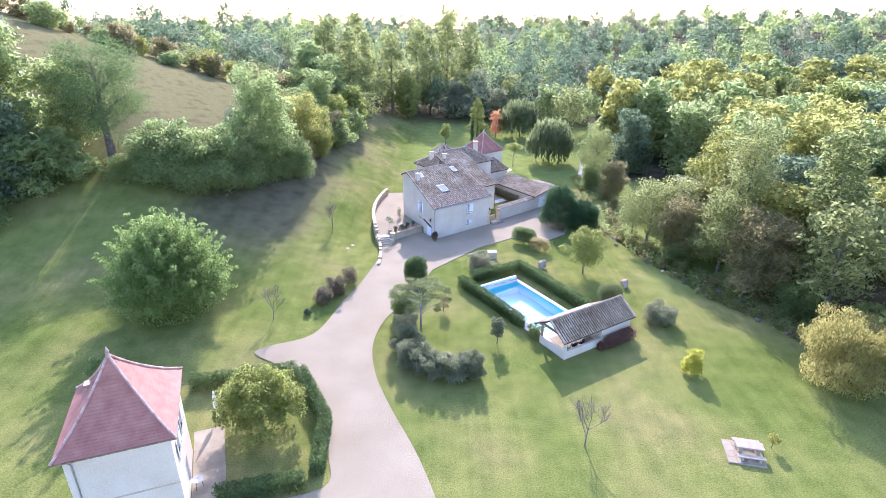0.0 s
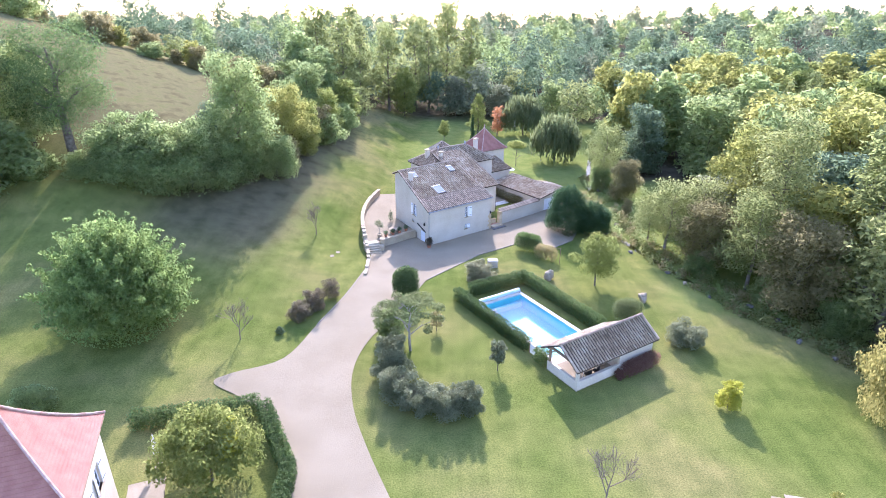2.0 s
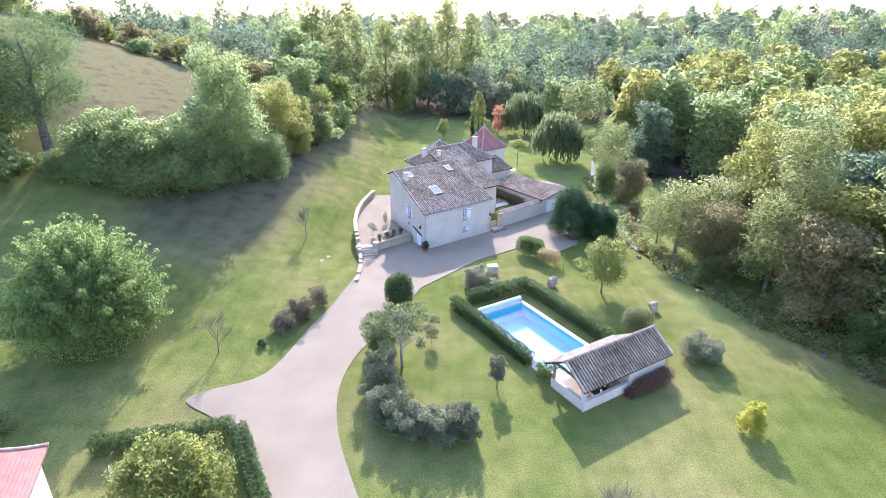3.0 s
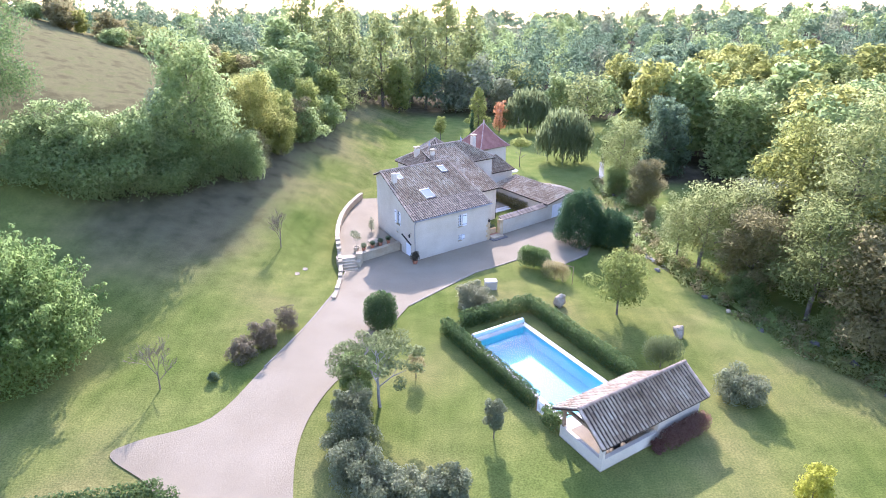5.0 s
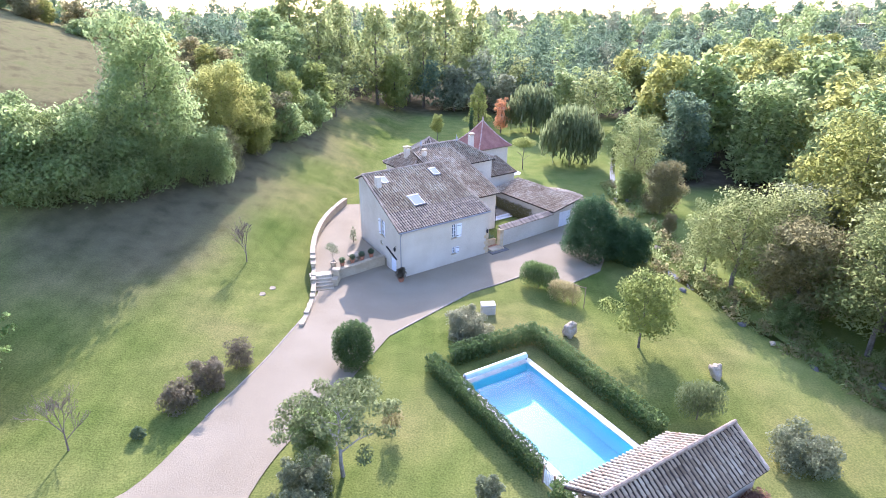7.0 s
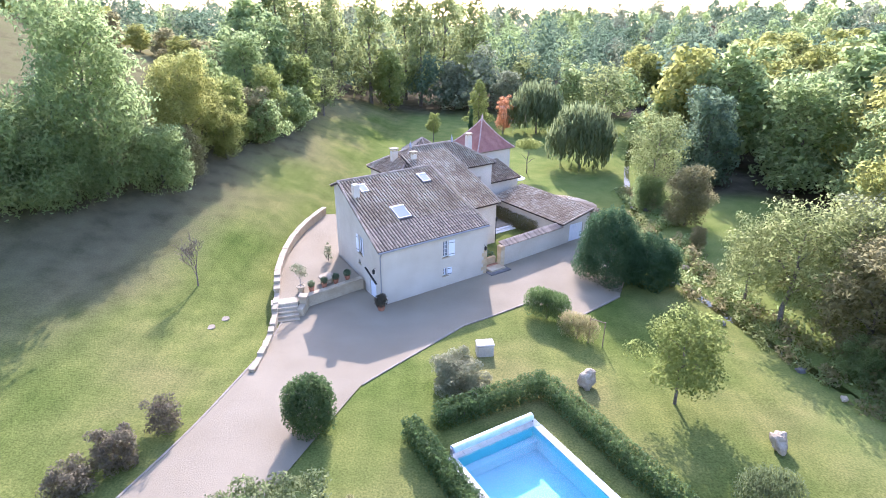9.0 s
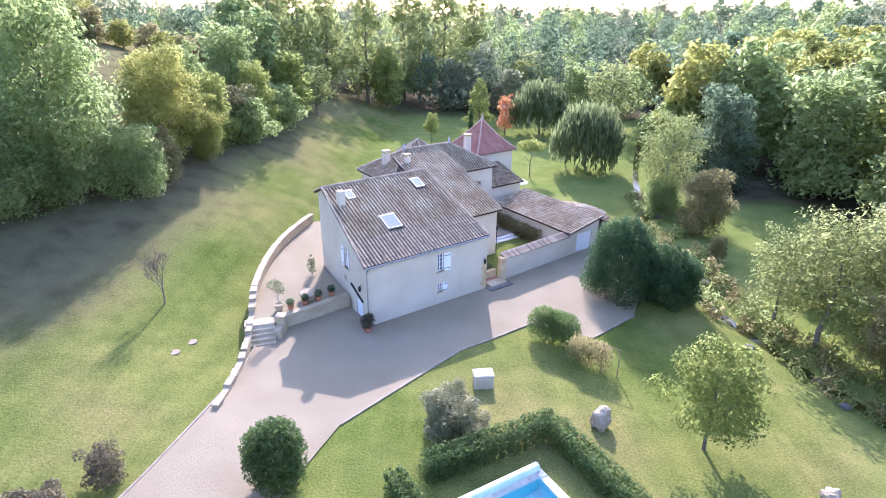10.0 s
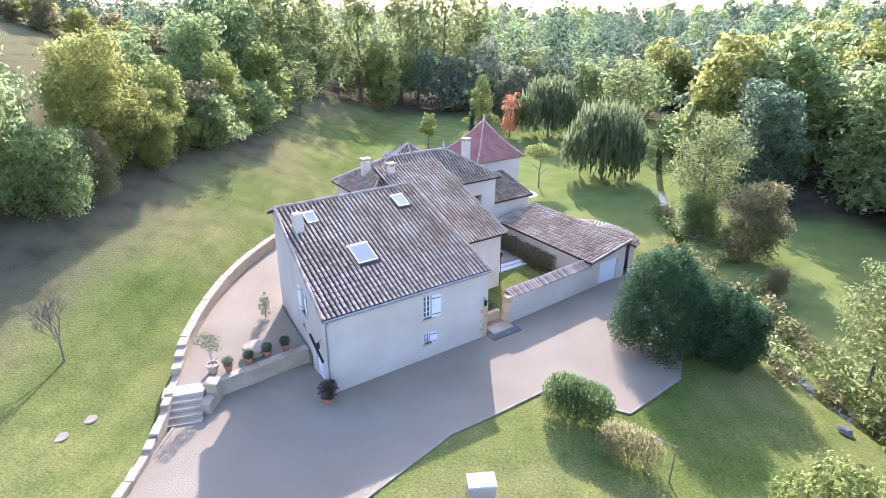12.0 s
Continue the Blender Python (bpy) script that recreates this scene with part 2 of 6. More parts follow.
LEAF = {
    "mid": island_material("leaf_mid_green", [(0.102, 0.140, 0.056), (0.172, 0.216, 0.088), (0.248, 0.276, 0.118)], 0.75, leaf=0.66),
    "dark": island_material("leaf_dark_green", [(0.066, 0.098, 0.058), (0.104, 0.144, 0.082), (0.150, 0.186, 0.106)], 0.75, leaf=0.56),
    "laurel": island_material("leaf_laurel", [(0.034, 0.070, 0.030), (0.056, 0.102, 0.044), (0.090, 0.138, 0.062)], 0.75, leaf=0.42, gloss=0.1),
    "bright": island_material("leaf_bright_green", [(0.098, 0.122, 0.038), (0.168, 0.195, 0.058), (0.240, 0.252, 0.086)], 0.75, leaf=0.60),
    "yellow": island_material("leaf_yellow_green", [(0.130, 0.145, 0.044), (0.198, 0.205, 0.062), (0.262, 0.258, 0.086)], 0.75, leaf=0.64),
    "autumn": island_material("leaf_autumn", [(0.125, 0.118, 0.060), (0.185, 0.170, 0.082), (0.240, 0.208, 0.106)], 0.75, leaf=0.62),
    "gold": island_material("leaf_gold", [(0.140, 0.142, 0.048), (0.215, 0.202, 0.068), (0.285, 0.250, 0.090)], 0.75, leaf=0.56),
    "lime": island_material("leaf_lime", [(0.17, 0.19, 0.035), (0.27, 0.28, 0.05), (0.36, 0.35, 0.08)], 0.75, leaf=0.62),
    "orange": island_material("leaf_orange", [(0.26, 0.130, 0.065), (0.36, 0.190, 0.095), (0.45, 0.270, 0.150)], 0.75, leaf=0.62),
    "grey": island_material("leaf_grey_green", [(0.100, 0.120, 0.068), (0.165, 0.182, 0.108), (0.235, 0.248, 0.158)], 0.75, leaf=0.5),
    "purple": island_material("leaf_dark_purple", [(0.072, 0.062, 0.048), (0.132, 0.115, 0.080), (0.185, 0.165, 0.105)], 0.75, leaf=0.48),
    "bamboo": island_material("leaf_bamboo", [(0.054, 0.098, 0.032), (0.108, 0.165, 0.052), (0.205, 0.262, 0.092)], 0.75, leaf=0.58),
    "russet": island_material("leaf_russet", [(0.09, 0.045, 0.035), (0.16, 0.085, 0.065), (0.22, 0.14, 0.10)], 0.75, leaf=0.40),
    "silver": island_material("leaf_silver", [(0.140, 0.150, 0.088), (0.215, 0.218, 0.132), (0.310, 0.300, 0.200)], 0.75, leaf=0.48),
    "willow": island_material("leaf_willow", [(0.080, 0.102, 0.046), (0.120, 0.145, 0.064), (0.170, 0.192, 0.088)], 0.75, leaf=0.5),
    "hedge": island_material("leaf_hedge", [(0.044, 0.075, 0.026), (0.078, 0.122, 0.040), (0.135, 0.185, 0.066)], 0.7, leaf=0.45, gloss=0.2),
    "olive": island_material("leaf_olive", [(0.102, 0.127, 0.048), (0.158, 0.181, 0.070), (0.218, 0.231, 0.098)], 0.75, leaf=0.64),
}


# ---- building blocks ----
def empty(name, m):
    ob = new(name)
    ob.empty_display_size = 0.3
    ob.matrix_world = m
    return ob


def mesh_from(name, verts, faces, mat):
    me = bpy.data.meshes.new(name)
    me.from_pydata(verts, [], faces)
    me.materials.append(mat)
    me.update()
    return me


def part(name, bm, mat, parent=None, label=""):
    """Links a bmesh, or a mesh, as one object under a thing or a part."""
    if isinstance(bm, bmesh.types.BMesh):
        me = bpy.data.meshes.new(name)
        bmesh.ops.recalc_face_normals(bm, faces=bm.faces)
        bm.to_mesh(me)
        bm.free()
        me.materials.append(mat)
    else:
        me = bm
    ob = new(name, me)
    ob.parent = parent
    return tagged(ob, label)


def add_box(bm, x0, y0, z0, x1, y1, z1, m=None, bevel=0.0):
    made = bmesh.ops.create_cube(bm, size=1.0)["verts"]
    for v in made:
        v.co = Vector(((x0 + x1) / 2 + v.co.x * (x1 - x0), (y0 + y1) / 2 + v.co.y * (y1 - y0), (z0 + z1) / 2 + v.co.z * (z1 - z0)))
    if bevel:
        edges = list({e for v in made for e in v.link_edges})
        made = [v for v in bmesh.ops.bevel(bm, geom=edges, offset=bevel, segments=1, affect="EDGES")["verts"]]
    if m is not None:
        for v in made:
            v.co = m @ v.co
    return made


def box(x0, y0, z0, x1, y1, z1, bevel=0.0):
    bm = bmesh.new()
    add_box(bm, x0, y0, z0, x1, y1, z1, bevel=bevel)
    return bm


def prism(points, down, up=0.0):
    """A plate: the polygon of 3D points, raised by up and given thickness down (along z)."""
    bm = bmesh.new()
    top = [bm.verts.new((x, y, z + up)) for x, y, z in points]
    low = [bm.verts.new((x, y, z - down)) for x, y, z in points]
    bm.faces.new(top)
    bm.faces.new(low[::-1])
    n = len(points)
    for i in range(n):
        j = (i + 1) % n
        bm.faces.new((top[i], low[i], low[j], top[j]))
    return bm


def rod(bm, a, b, r0, r1=None, sides=7):
    a, b = Vector(a), Vector(b)
    r1 = r0 if r1 is None else r1
    d = b - a
    q = d.to_track_quat("Z", "Y")
    rings = []
    for c, r in ((a, r0), (b, r1)):
        rings.append([bm.verts.new(c + q @ Vector((r * math.cos(2 * math.pi * i / sides), r * math.sin(2 * math.pi * i / sides), 0))) for i in range(sides)])
    for i in range(sides):
        j = (i + 1) % sides
        bm.faces.new((rings[0][i], rings[0][j], rings[1][j], rings[1][i]))
    bm.faces.new(rings[0][::-1])
    bm.faces.new(rings[1])


def lathe(profile, sides=20, m=None):
    """Turned body from (radius, height) pairs."""
    bm = bmesh.new()
    rings = [[bm.verts.new((r * math.cos(2 * math.pi * i / sides), r * math.sin(2 * math.pi * i / sides), z)) for i in range(sides)] for r, z in profile]
    for a, b in zip(rings, rings[1:]):
        for i in range(sides):
            j = (i + 1) % sides
            bm.faces.new((a[i], a[j], b[j], b[i]))
    bm.faces.new(rings[0][::-1])
    bm.faces.new(rings[-1])
    if m is not None:
        bm.transform(m)
    return bm


def step(a, b, x):
    t = min(1.0, max(0.0, (x - a) / (b - a)))
    return t * t * (3 - 2 * t)


STREAM = [(40.0, 150.0), (33.5, 130.0), (28.8, 115.0), (25.8, 103.0), (24.0, 92.0), (23.1, 84.0), (23.1, 79.0), (24.2, 74.0), (26.3, 67.0), (28.4, 60.8), (30.6, 55.6), (34.5, 49.5), (42.0, 38.0), (50.0, 25.0), (60.0, 5.0)]


def stream_offset(x, y):
    """Signed distance to the brook's line, plus on its far side."""
    best = (1e9, 1.0)
    for (ax, ay), (bx, by) in zip(STREAM, STREAM[1:]):
        dx, dy = bx - ax, by - ay
        t = min(1.0, max(0.0, ((x - ax) * dx + (y - ay) * dy) / (dx * dx + dy * dy)))
        ox, oy = x - ax - t * dx, y - ay - t * dy
        d = math.hypot(ox, oy)
        if d < best[0]:
            best = (d, 1.0 if dx * oy - dy * ox > 0 else -1.0)
    return best[0] * best[1]


def terrain(x, y):
    z = -0.45 * step(60, 74, y)
    d = -(x + 11 - 4 * step(75, 115, y))
    if d > 0:
        k = (0.03 * step(37, 47, y) + 0.37 * step(47, 92, y)) * (1 - 0.6 * step(112, 190, y))
        k *= 1 - step(175, 290, math.hypot(x, y))
        z += k * (min(d, 30) + 0.8 * max(0.0, min(d, 120) - 30)) * step(0, 4, d) ** 0.5
    r = math.hypot(x, y)
    z += 8.0 * step(190, 480, r) - 95 * step(470, 950, r)
    z += 6 * step(60, 200, x - 20) * step(60, 160, y)
    if 10 < x < 70 and y < 155:
        z -= 0.35 * (1 - step(0.4, 1.6, abs(stream_offset(x, y))))
    return z

# ---- ground ----
POOL = dict(x=4.55, y=56.45, angle=31.8, w=4.75, l=10.4)     # corner, direction of the short side, short and long side


def pool_matrix():
    return pose(POOL["x"], POOL["y"], 0.0, 0, 0, POOL["angle"])


def axis(lo, hi, core_lo, core_hi, fine, grow=1.22):
    out = [core_lo + fine * i for i in range(int((core_hi - core_lo) / fine) + 1)]
    s, v = fine, out[-1]
    while v < hi:
        s *= grow
        v += s
        out.append(v)
    s, v = fine, core_lo
    while v > lo:
        s *= grow
        v -= s
        out.insert(0, v)
    return out


def build_ground():
    xs, ys = axis(-1600, 1600, -60, 60, 1.0), axis(-900, 2600, 0, 135, 1.0)
    verts, dry, wood, lush = [], [], [], []
    for y in ys:
        for x in xs:
            z = terrain(x, y) + 0.05 * noise.noise((x * 0.15, y * 0.15, 0)) * step(3, 12, abs(x + 2) + abs(y - 60) * 0.3)
            verts.append((x, y, z))
            d = -(x + 11 - 4 * step(75, 115, y))
            edge = 3 * noise.noise((x * 0.08, y * 0.08, 3))
            lush.append(0.8 * max(step(90, 102, y + edge) * step(-10, -2, x + edge), step(22, 27, x + edge) * step(52, 60, y)))
            dry.append(step(20, 26, d + edge) * step(70, 86, y + edge) + 0.85 * step(5, 10, d + edge) * step(66, 80, y) * (1 - step(16, 22, d)))
            far = step(150, 162, math.hypot(x, y) + edge * 2) * (1 - step(18, 30, d) * (1 - step(190, 230, math.hypot(x, y))))
            so = stream_offset(x, y) if 10 < x < 130 and y < 155 else (50 if x >= 130 else -50)
            band = 0.75 * step(8, 12, d + edge) * (1 - step(20, 26, d + edge)) * step(58, 72, y) * (1 - step(128, 142, y))
            wood.append(min(1.0, max(far, band, step(2.0, 7.0, so + edge) * (1 - step(54, 60, y) * (1 - step(98, 104, y)) * (1 - step(40, 46, x))))))
    n = len(xs)
    faces = [(j * n + i, j * n + i + 1, (j + 1) * n + i + 1, (j + 1) * n + i) for j in range(len(ys) - 1) for i in range(n - 1)]
    me = mesh_from("ground", verts, faces, GRASS)
    for name, values in (("dry", dry), ("wood", wood), ("lush", lush)):
        me.attributes.new(name, "FLOAT", "POINT").data.foreach_set("value", values)
    bm = bmesh.new()
    bm.from_mesh(me)
    inv = pool_matrix()
    mid = inv @ Vector((POOL["w"] / 2, -POOL["l"] / 2, 0))
    lines = [((0.0, 0, 0), (1, 0, 0)), ((POOL["w"], 0, 0), (1, 0, 0)), ((0, 0.0, 0), (0, 1, 0)), ((0, -POOL["l"], 0), (0, 1, 0))]
    for co, no in lines:
        fs = [f for f in bm.faces if (f.calc_center_median() - mid).length < 9]
        geom = fs + list({e for f in fs for e in f.edges}) + list({v for f in fs for v in f.verts})
        bmesh.ops.bisect_plane(bm, geom=geom, plane_co=inv @ Vector(co), plane_no=inv.to_3x3() @ Vector(no))
    gone = []
    back = inv.inverted()
    for f in bm.faces:
        c = back @ f.calc_center_median()
        if 0 < c.x < POOL["w"] and -POOL["l"] < c.y < 0:
            gone.append(f)
    bmesh.ops.delete(bm, geom=gone, context="FACES")
    for f in bm.faces:
        f.smooth = True
    bm.to_mesh(me)
    bm.free()
    tagged(new("ground", me), "mown green lawn rising to a dry grass hill", "ground", kind="structure")


def smooth_line(points, per=6):
    """Points of a Catmull-Rom line through the plan's points."""
    out = []
    p = [points[0]] + list(points) + [points[-1]]
    for i in range(1, len(p) - 2):
        for k in range(per):
            t = k / per
            q = []
            for c in range(len(points[0])):
                a, b, d, e = p[i - 1][c], p[i][c], p[i + 1][c], p[i + 2][c]
                q.append(0.5 * (2 * b + (d - a) * t + (2 * a - 5 * b + 4 * d - e) * t * t + (3 * b - a - 3 * d + e) * t ** 3))
            out.append(tuple(q))
    return out + [tuple(points[-1])]


DRIVE_LEFT = [(-13.5, 26.6), (-8.0, 28.2), (-8.1, 31.0), (-8.9, 33.6), (-11.3, 38.6), (-14.0, 41.6), (-17.2, 43.6), (-16.3, 44.9), (-12.7, 47.2), (-11.0, 52.8), (-9.4, 58.3), (-8.35, 63.6), (-8.0, 66.5), (-8.0, 69.8)]
DRIVE_RIGHT = [(-3.9, 54.4), (-5.9, 50.0), (-6.6, 45.6), (-5.9, 41.1), (-4.2, 36.6), (-1.9, 31.6), (-0.4, 27.5), (2.0, 20.0), (5.0, 10.0)]
COURT_EDGE = [(17.3, 74.7), (13.75, 71.6), (9.8, 73.3), (6.8, 71.0), (5.0, 69.7), (2.8, 67.0), (-1.1, 62.2)]


def build_drive():
    loop = smooth_line(DRIVE_LEFT, 5) + [(-7.0, 72.5), (-3.0, 76.0), (4.0, 78.0), (10.0, 84.0), (15.0, 89.0), (17.5, 90.5), (20.0, 89.0), (20.2, 85.0), (19.5, 80.0)] + COURT_EDGE + smooth_line(DRIVE_RIGHT, 5) + [(-14.0, 10.0)]
    bm = bmesh.new()
    bm.faces.new([bm.verts.new((x, y, 0)) for x, y in loop])
    bmesh.ops.triangulate(bm, faces=bm.faces)
    for _ in range(7):
        long = [e for e in bm.edges if e.calc_length() > 2.0]
        if not long:
            break
        bmesh.ops.subdivide_edges(bm, edges=long, cuts=1)
        bmesh.ops.triangulate(bm, faces=bm.faces)
    for v in bm.verts:
        v.co.z = terrain(v.co.x, v.co.y) + 0.06
    road = part("road", bm, GRAVEL)
    tagged(road, "pale pinkish gravel drive and forecourt", "drive", kind="structure")
    # edging stones along the lawn slope and the forecourt
    for line in (DRIVE_LEFT[9:], COURT_EDGE):
        pts = smooth_line(line, 8) if line is not COURT_EDGE else line
        bm = bmesh.new()
        for (ax, ay), (bx, by) in zip(pts, pts[1:]):
            d = Vector((bx - ax, by - ay, 0))
            count = max(1, round(d.length / 1.0))
            for i in range(count):
                s0, s1 = i / count, (i + 1) / count - 0.015 / max(d.length, 0.1)
                x0, y0 = ax + d.x * s0, ay + d.y * s0
                m = pose(x0, y0, terrain(x0, y0), 0, 0, math.degrees(math.atan2(d.y, d.x)))
                add_box(bm, 0, -0.06, -0.1, d.length * (s1 - s0), 0.06, 0.09, m)
        tagged(part("kerb", bm, KERB), "low pale stone edging of the gravel drive", "kerb", kind="structure")


# ---- roofs and walls ----
def tiles_on(poly, down, width=0.26, length=0.38, skip=None):
    """Verts and faces of half-round cover tiles over a sloping polygon; down: the way that water runs."""
    P = [Vector(q) for q in poly]
    n = (P[1] - P[0]).cross(P[2] - P[0]).normalized()
    if n.z < 0:
        n = -n
    b = Vector(down)
    b = (b - n * b.dot(n)).normalized()
    a = b.cross(n)
    o = P[0]
    flat = [((q - o).dot(a), (q - o).dot(b)) for q in P]
    lo_a, hi_a = min(f[0] for f in flat), max(f[0] for f in flat)
    lo_b, hi_b = min(f[1] for f in flat), max(f[1] for f in flat)
    rng = random.Random(len(poly) + int(lo_a * 10))
    verts, faces, spots = [], [], []

    def inside(x, y):
        c = False
        for (x0, y0), (x1, y1) in zip(flat, flat[1:] + flat[:1]):
            if (y0 > y) != (y1 > y) and x < (x1 - x0) * (y - y0) / (y1 - y0) + x0:
                c = not c
        return c

    cols, rows = max(1, round((hi_a - lo_a) / width)), max(1, round((hi_b - lo_b) / length))
    width, length = (hi_a - lo_a) / cols, (hi_b - lo_b) / rows
    for i in range(cols):
        for j in range(rows):
            x, y = lo_a + (i + 0.5) * width, lo_b + (j + 0.5) * length
            if not inside(x, y) or (skip and skip(x, y)):
                continue
            dx, dn = rng.uniform(-0.012, 0.012), rng.uniform(0, 0.012)
            spots.append((o + a * (x + dx) + b * (y - length * 0.5) + n * dn, a, b, n))
            k = len(verts)
            for s, r, h in ((0.0, width * 0.27, 0.035), (1.05, width * 0.345, 0.062)):
                for q in range(5):
                    t = math.pi * q / 4
                    verts.append(o + a * (x + dx - r * math.cos(t)) + b * (y - length * 0.5 + length * s) + n * (dn + h - 0.03 + r * 0.85 * math.sin(t)))
            for q in range(4):
                faces.append((k + q, k + q + 1, k + q + 6, k + q + 5))
            faces.append((k + 5, k + 6, k + 7, k + 8, k + 9))
    return verts, faces, spots, width, length


def roof_face(name, poly, down, parent, thick=0.12, skip=None, single=None):
    """One sloping roof face: its deck, with the shade between tiles put into its colour, and its tiles. single: keep
    those tiles (a test on the row's place) as pieces.
    """
    deck = part(name, prism(poly, thick), UNDER_SHADE, parent)
    if single:
        whole = tiles_on(poly, down, skip=skip)
        w, l = whole[3], whole[4]
        picked = [q for q in whole[2] if single(q[0])]
        tv, tf = [], []
        for s, r, h in ((0.0, w * 0.27, 0.035), (1.05, w * 0.345, 0.062)):
            for q in range(5):
                t = math.pi * q / 4
                tv.append((-r * math.cos(t), l * s, h - 0.03 + r * 0.85 * math.sin(t)))
        tf = [(q, q + 1, q + 6, q + 5) for q in range(4)] + [(5, 6, 7, 8, 9)]
        me = mesh_from("roof_tile", tv, tf, TILE_ONE)
        for o, a, b, n in picked:
            m = Matrix((a, b, n)).transposed().to_4x4()
            m.translation = o
            t = new("roof_tile", me)
            t.parent = deck
            t.matrix_basis = m
        own = whole[2]
        done = {(round(q[0].x, 2), round(q[0].y, 2)) for q in picked}
        keep = [k for k, q in enumerate(own) if (round(q[0].x, 2), round(q[0].y, 2)) not in done]
        verts = [v for k in keep for v in whole[0][k * 10:k * 10 + 10]]
        faces = [tuple(i - k * 10 + j * 10 for i in f) for j, k in enumerate(keep) for f in whole[1][k * 5:k * 5 + 5]]
    else:
        verts, faces, spots, w, l = tiles_on(poly, down, skip=skip)
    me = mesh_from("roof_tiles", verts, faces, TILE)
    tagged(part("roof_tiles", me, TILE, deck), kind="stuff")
    return deck


def wall(name, parent, mat, a, b, z0, z1, thick, openings=(), label=""):
    """An upright wall from a to b (plan); inner side on the left. openings: (s0, s1, z0, z1) along it."""
    a, b = Vector((*a, 0)), Vector((*b, 0))
    d = (b - a)
    length = d.length
    m = pose(a.x, a.y, 0, 0, 0, math.degrees(math.atan2(d.y, d.x)))
    ss = sorted({0.0, length, *[v for o in openings for v in o[:2]]})
    zs = sorted({z0, z1, *[v for o in openings for v in o[2:]]})
    grid = {}
    bm = bmesh.new()
    solid = {}
    for i in range(len(ss) - 1):
        for j in range(len(zs) - 1):
            cs, cz = (ss[i] + ss[i + 1]) / 2, (zs[j] + zs[j + 1]) / 2
            solid[i, j] = not any(o[0] < cs < o[1] and o[2] < cz < o[3] for o in openings)

    def vert(i, j, k):
        if (i, j, k) not in grid:
            grid[i, j, k] = bm.verts.new(m @ Vector((ss[i], thick * k, zs[j])))
        return grid[i, j, k]

    for (i, j), s in solid.items():
        if not s:
            continue
        bm.faces.new([vert(i, j, 0), vert(i + 1, j, 0), vert(i + 1, j + 1, 0), vert(i, j + 1, 0)])
        bm.faces.new([vert(i, j, 1), vert(i, j + 1, 1), vert(i + 1, j + 1, 1), vert(i + 1, j, 1)])
        for di, dj, e in ((-1, 0, ((0, 0), (0, 1))), (1, 0, ((1, 0), (1, 1))), (0, -1, ((0, 0), (1, 0))), (0, 1, ((0, 1), (1, 1)))):
            if not solid.get((i + di, j + dj), False):
                (p, q), (r, s2) = e
                bm.faces.new([vert(i + p, j + q, 0), vert(i + r, j + s2, 0), vert(i + r, j + s2, 1), vert(i + p, j + q, 1)])
    return part(name, bm, mat, parent, label)


def gable(parent, mat, pts, thick, along):
    """The upright triangle or trapezium of wall under a roof's slope: 3D points, thickness along a direction."""
    bm = bmesh.new()
    t = Vector(along).normalized() * thick
    f = [bm.verts.new(p) for p in pts]
    g = [bm.verts.new(Vector(p) + t) for p in pts]
    bm.faces.new(f)
    bm.faces.new(g[::-1])
    for i in range(len(f)):
        j = (i + 1) % len(f)
        bm.faces.new((f[i], g[i], g[j], f[j]))
    return part("gable_wall", bm, mat, parent)


def window(parent, m, w, h, shutters=True, angle=172, bars=2, sides=(-1, 1)):
    """A window in an opening; m: the opening's lower middle, x along the wall, y into it. Open white shutters."""
    bm = bmesh.new()
    for x0, z0, x1, z1 in ((-w / 2, 0, -w / 2 + 0.06, h), (w / 2 - 0.06, 0, w / 2, h), (-w / 2, 0, w / 2, 0.06), (-w / 2, h - 0.06, w / 2, h), (-0.03, 0, 0.03, h)):
        add_box(bm, x0, 0.12, z0, x1, 0.18, z1)
    for k in range(1, bars + 1):
        add_box(bm, -w / 2, 0.135, h * k / (bars + 1) - 0.015, w / 2, 0.165, h * k / (bars + 1) + 0.015)
    bm.transform(m)
    frame_ob = part("window", bm, PAINT, parent, "white timber window with small panes")
    pane = box(-w / 2 + 0.05, 0.145, 0.05, w / 2 - 0.05, 0.155, h - 0.05)
    pane.transform(m)
    part("pane", pane, GLASS, frame_ob)
    sill = box(-w / 2 - 0.1, -0.06, -0.1, w / 2 + 0.1, 0.12, 0.0, 0.01)
    sill.transform(m)
    part("sill", sill, STONE, frame_ob)
    if shutters:
        for side in sides:
            bm = bmesh.new()
            lw = w / 2 if len(sides) == 2 else w * 1.05
            for k in range(4):
                add_box(bm, k * lw / 4 + 0.004, -0.035, 0.02, (k + 1) * lw / 4 - 0.004, 0.0, h)
            turn = pose(side * w / 2, 0.0, 0, 0, 0, (180 - angle) * -side if side > 0 else (180 - angle))
            flip = Matrix.Diagonal((side, 1, 1, 1))
            bm.transform(m @ turn @ flip)
            leaf = part("shutter", bm, PAINT, frame_ob, "white boarded shutter swung open")
            for z in (0.14 * h, 0.86 * h):
                bm = box(0, -0.05, z - 0.02, lw * 0.95, -0.036, z + 0.02)
                bm.transform(m @ turn @ flip)
                part("hinge_strap", bm, IRON, frame_ob)
    return frame_ob


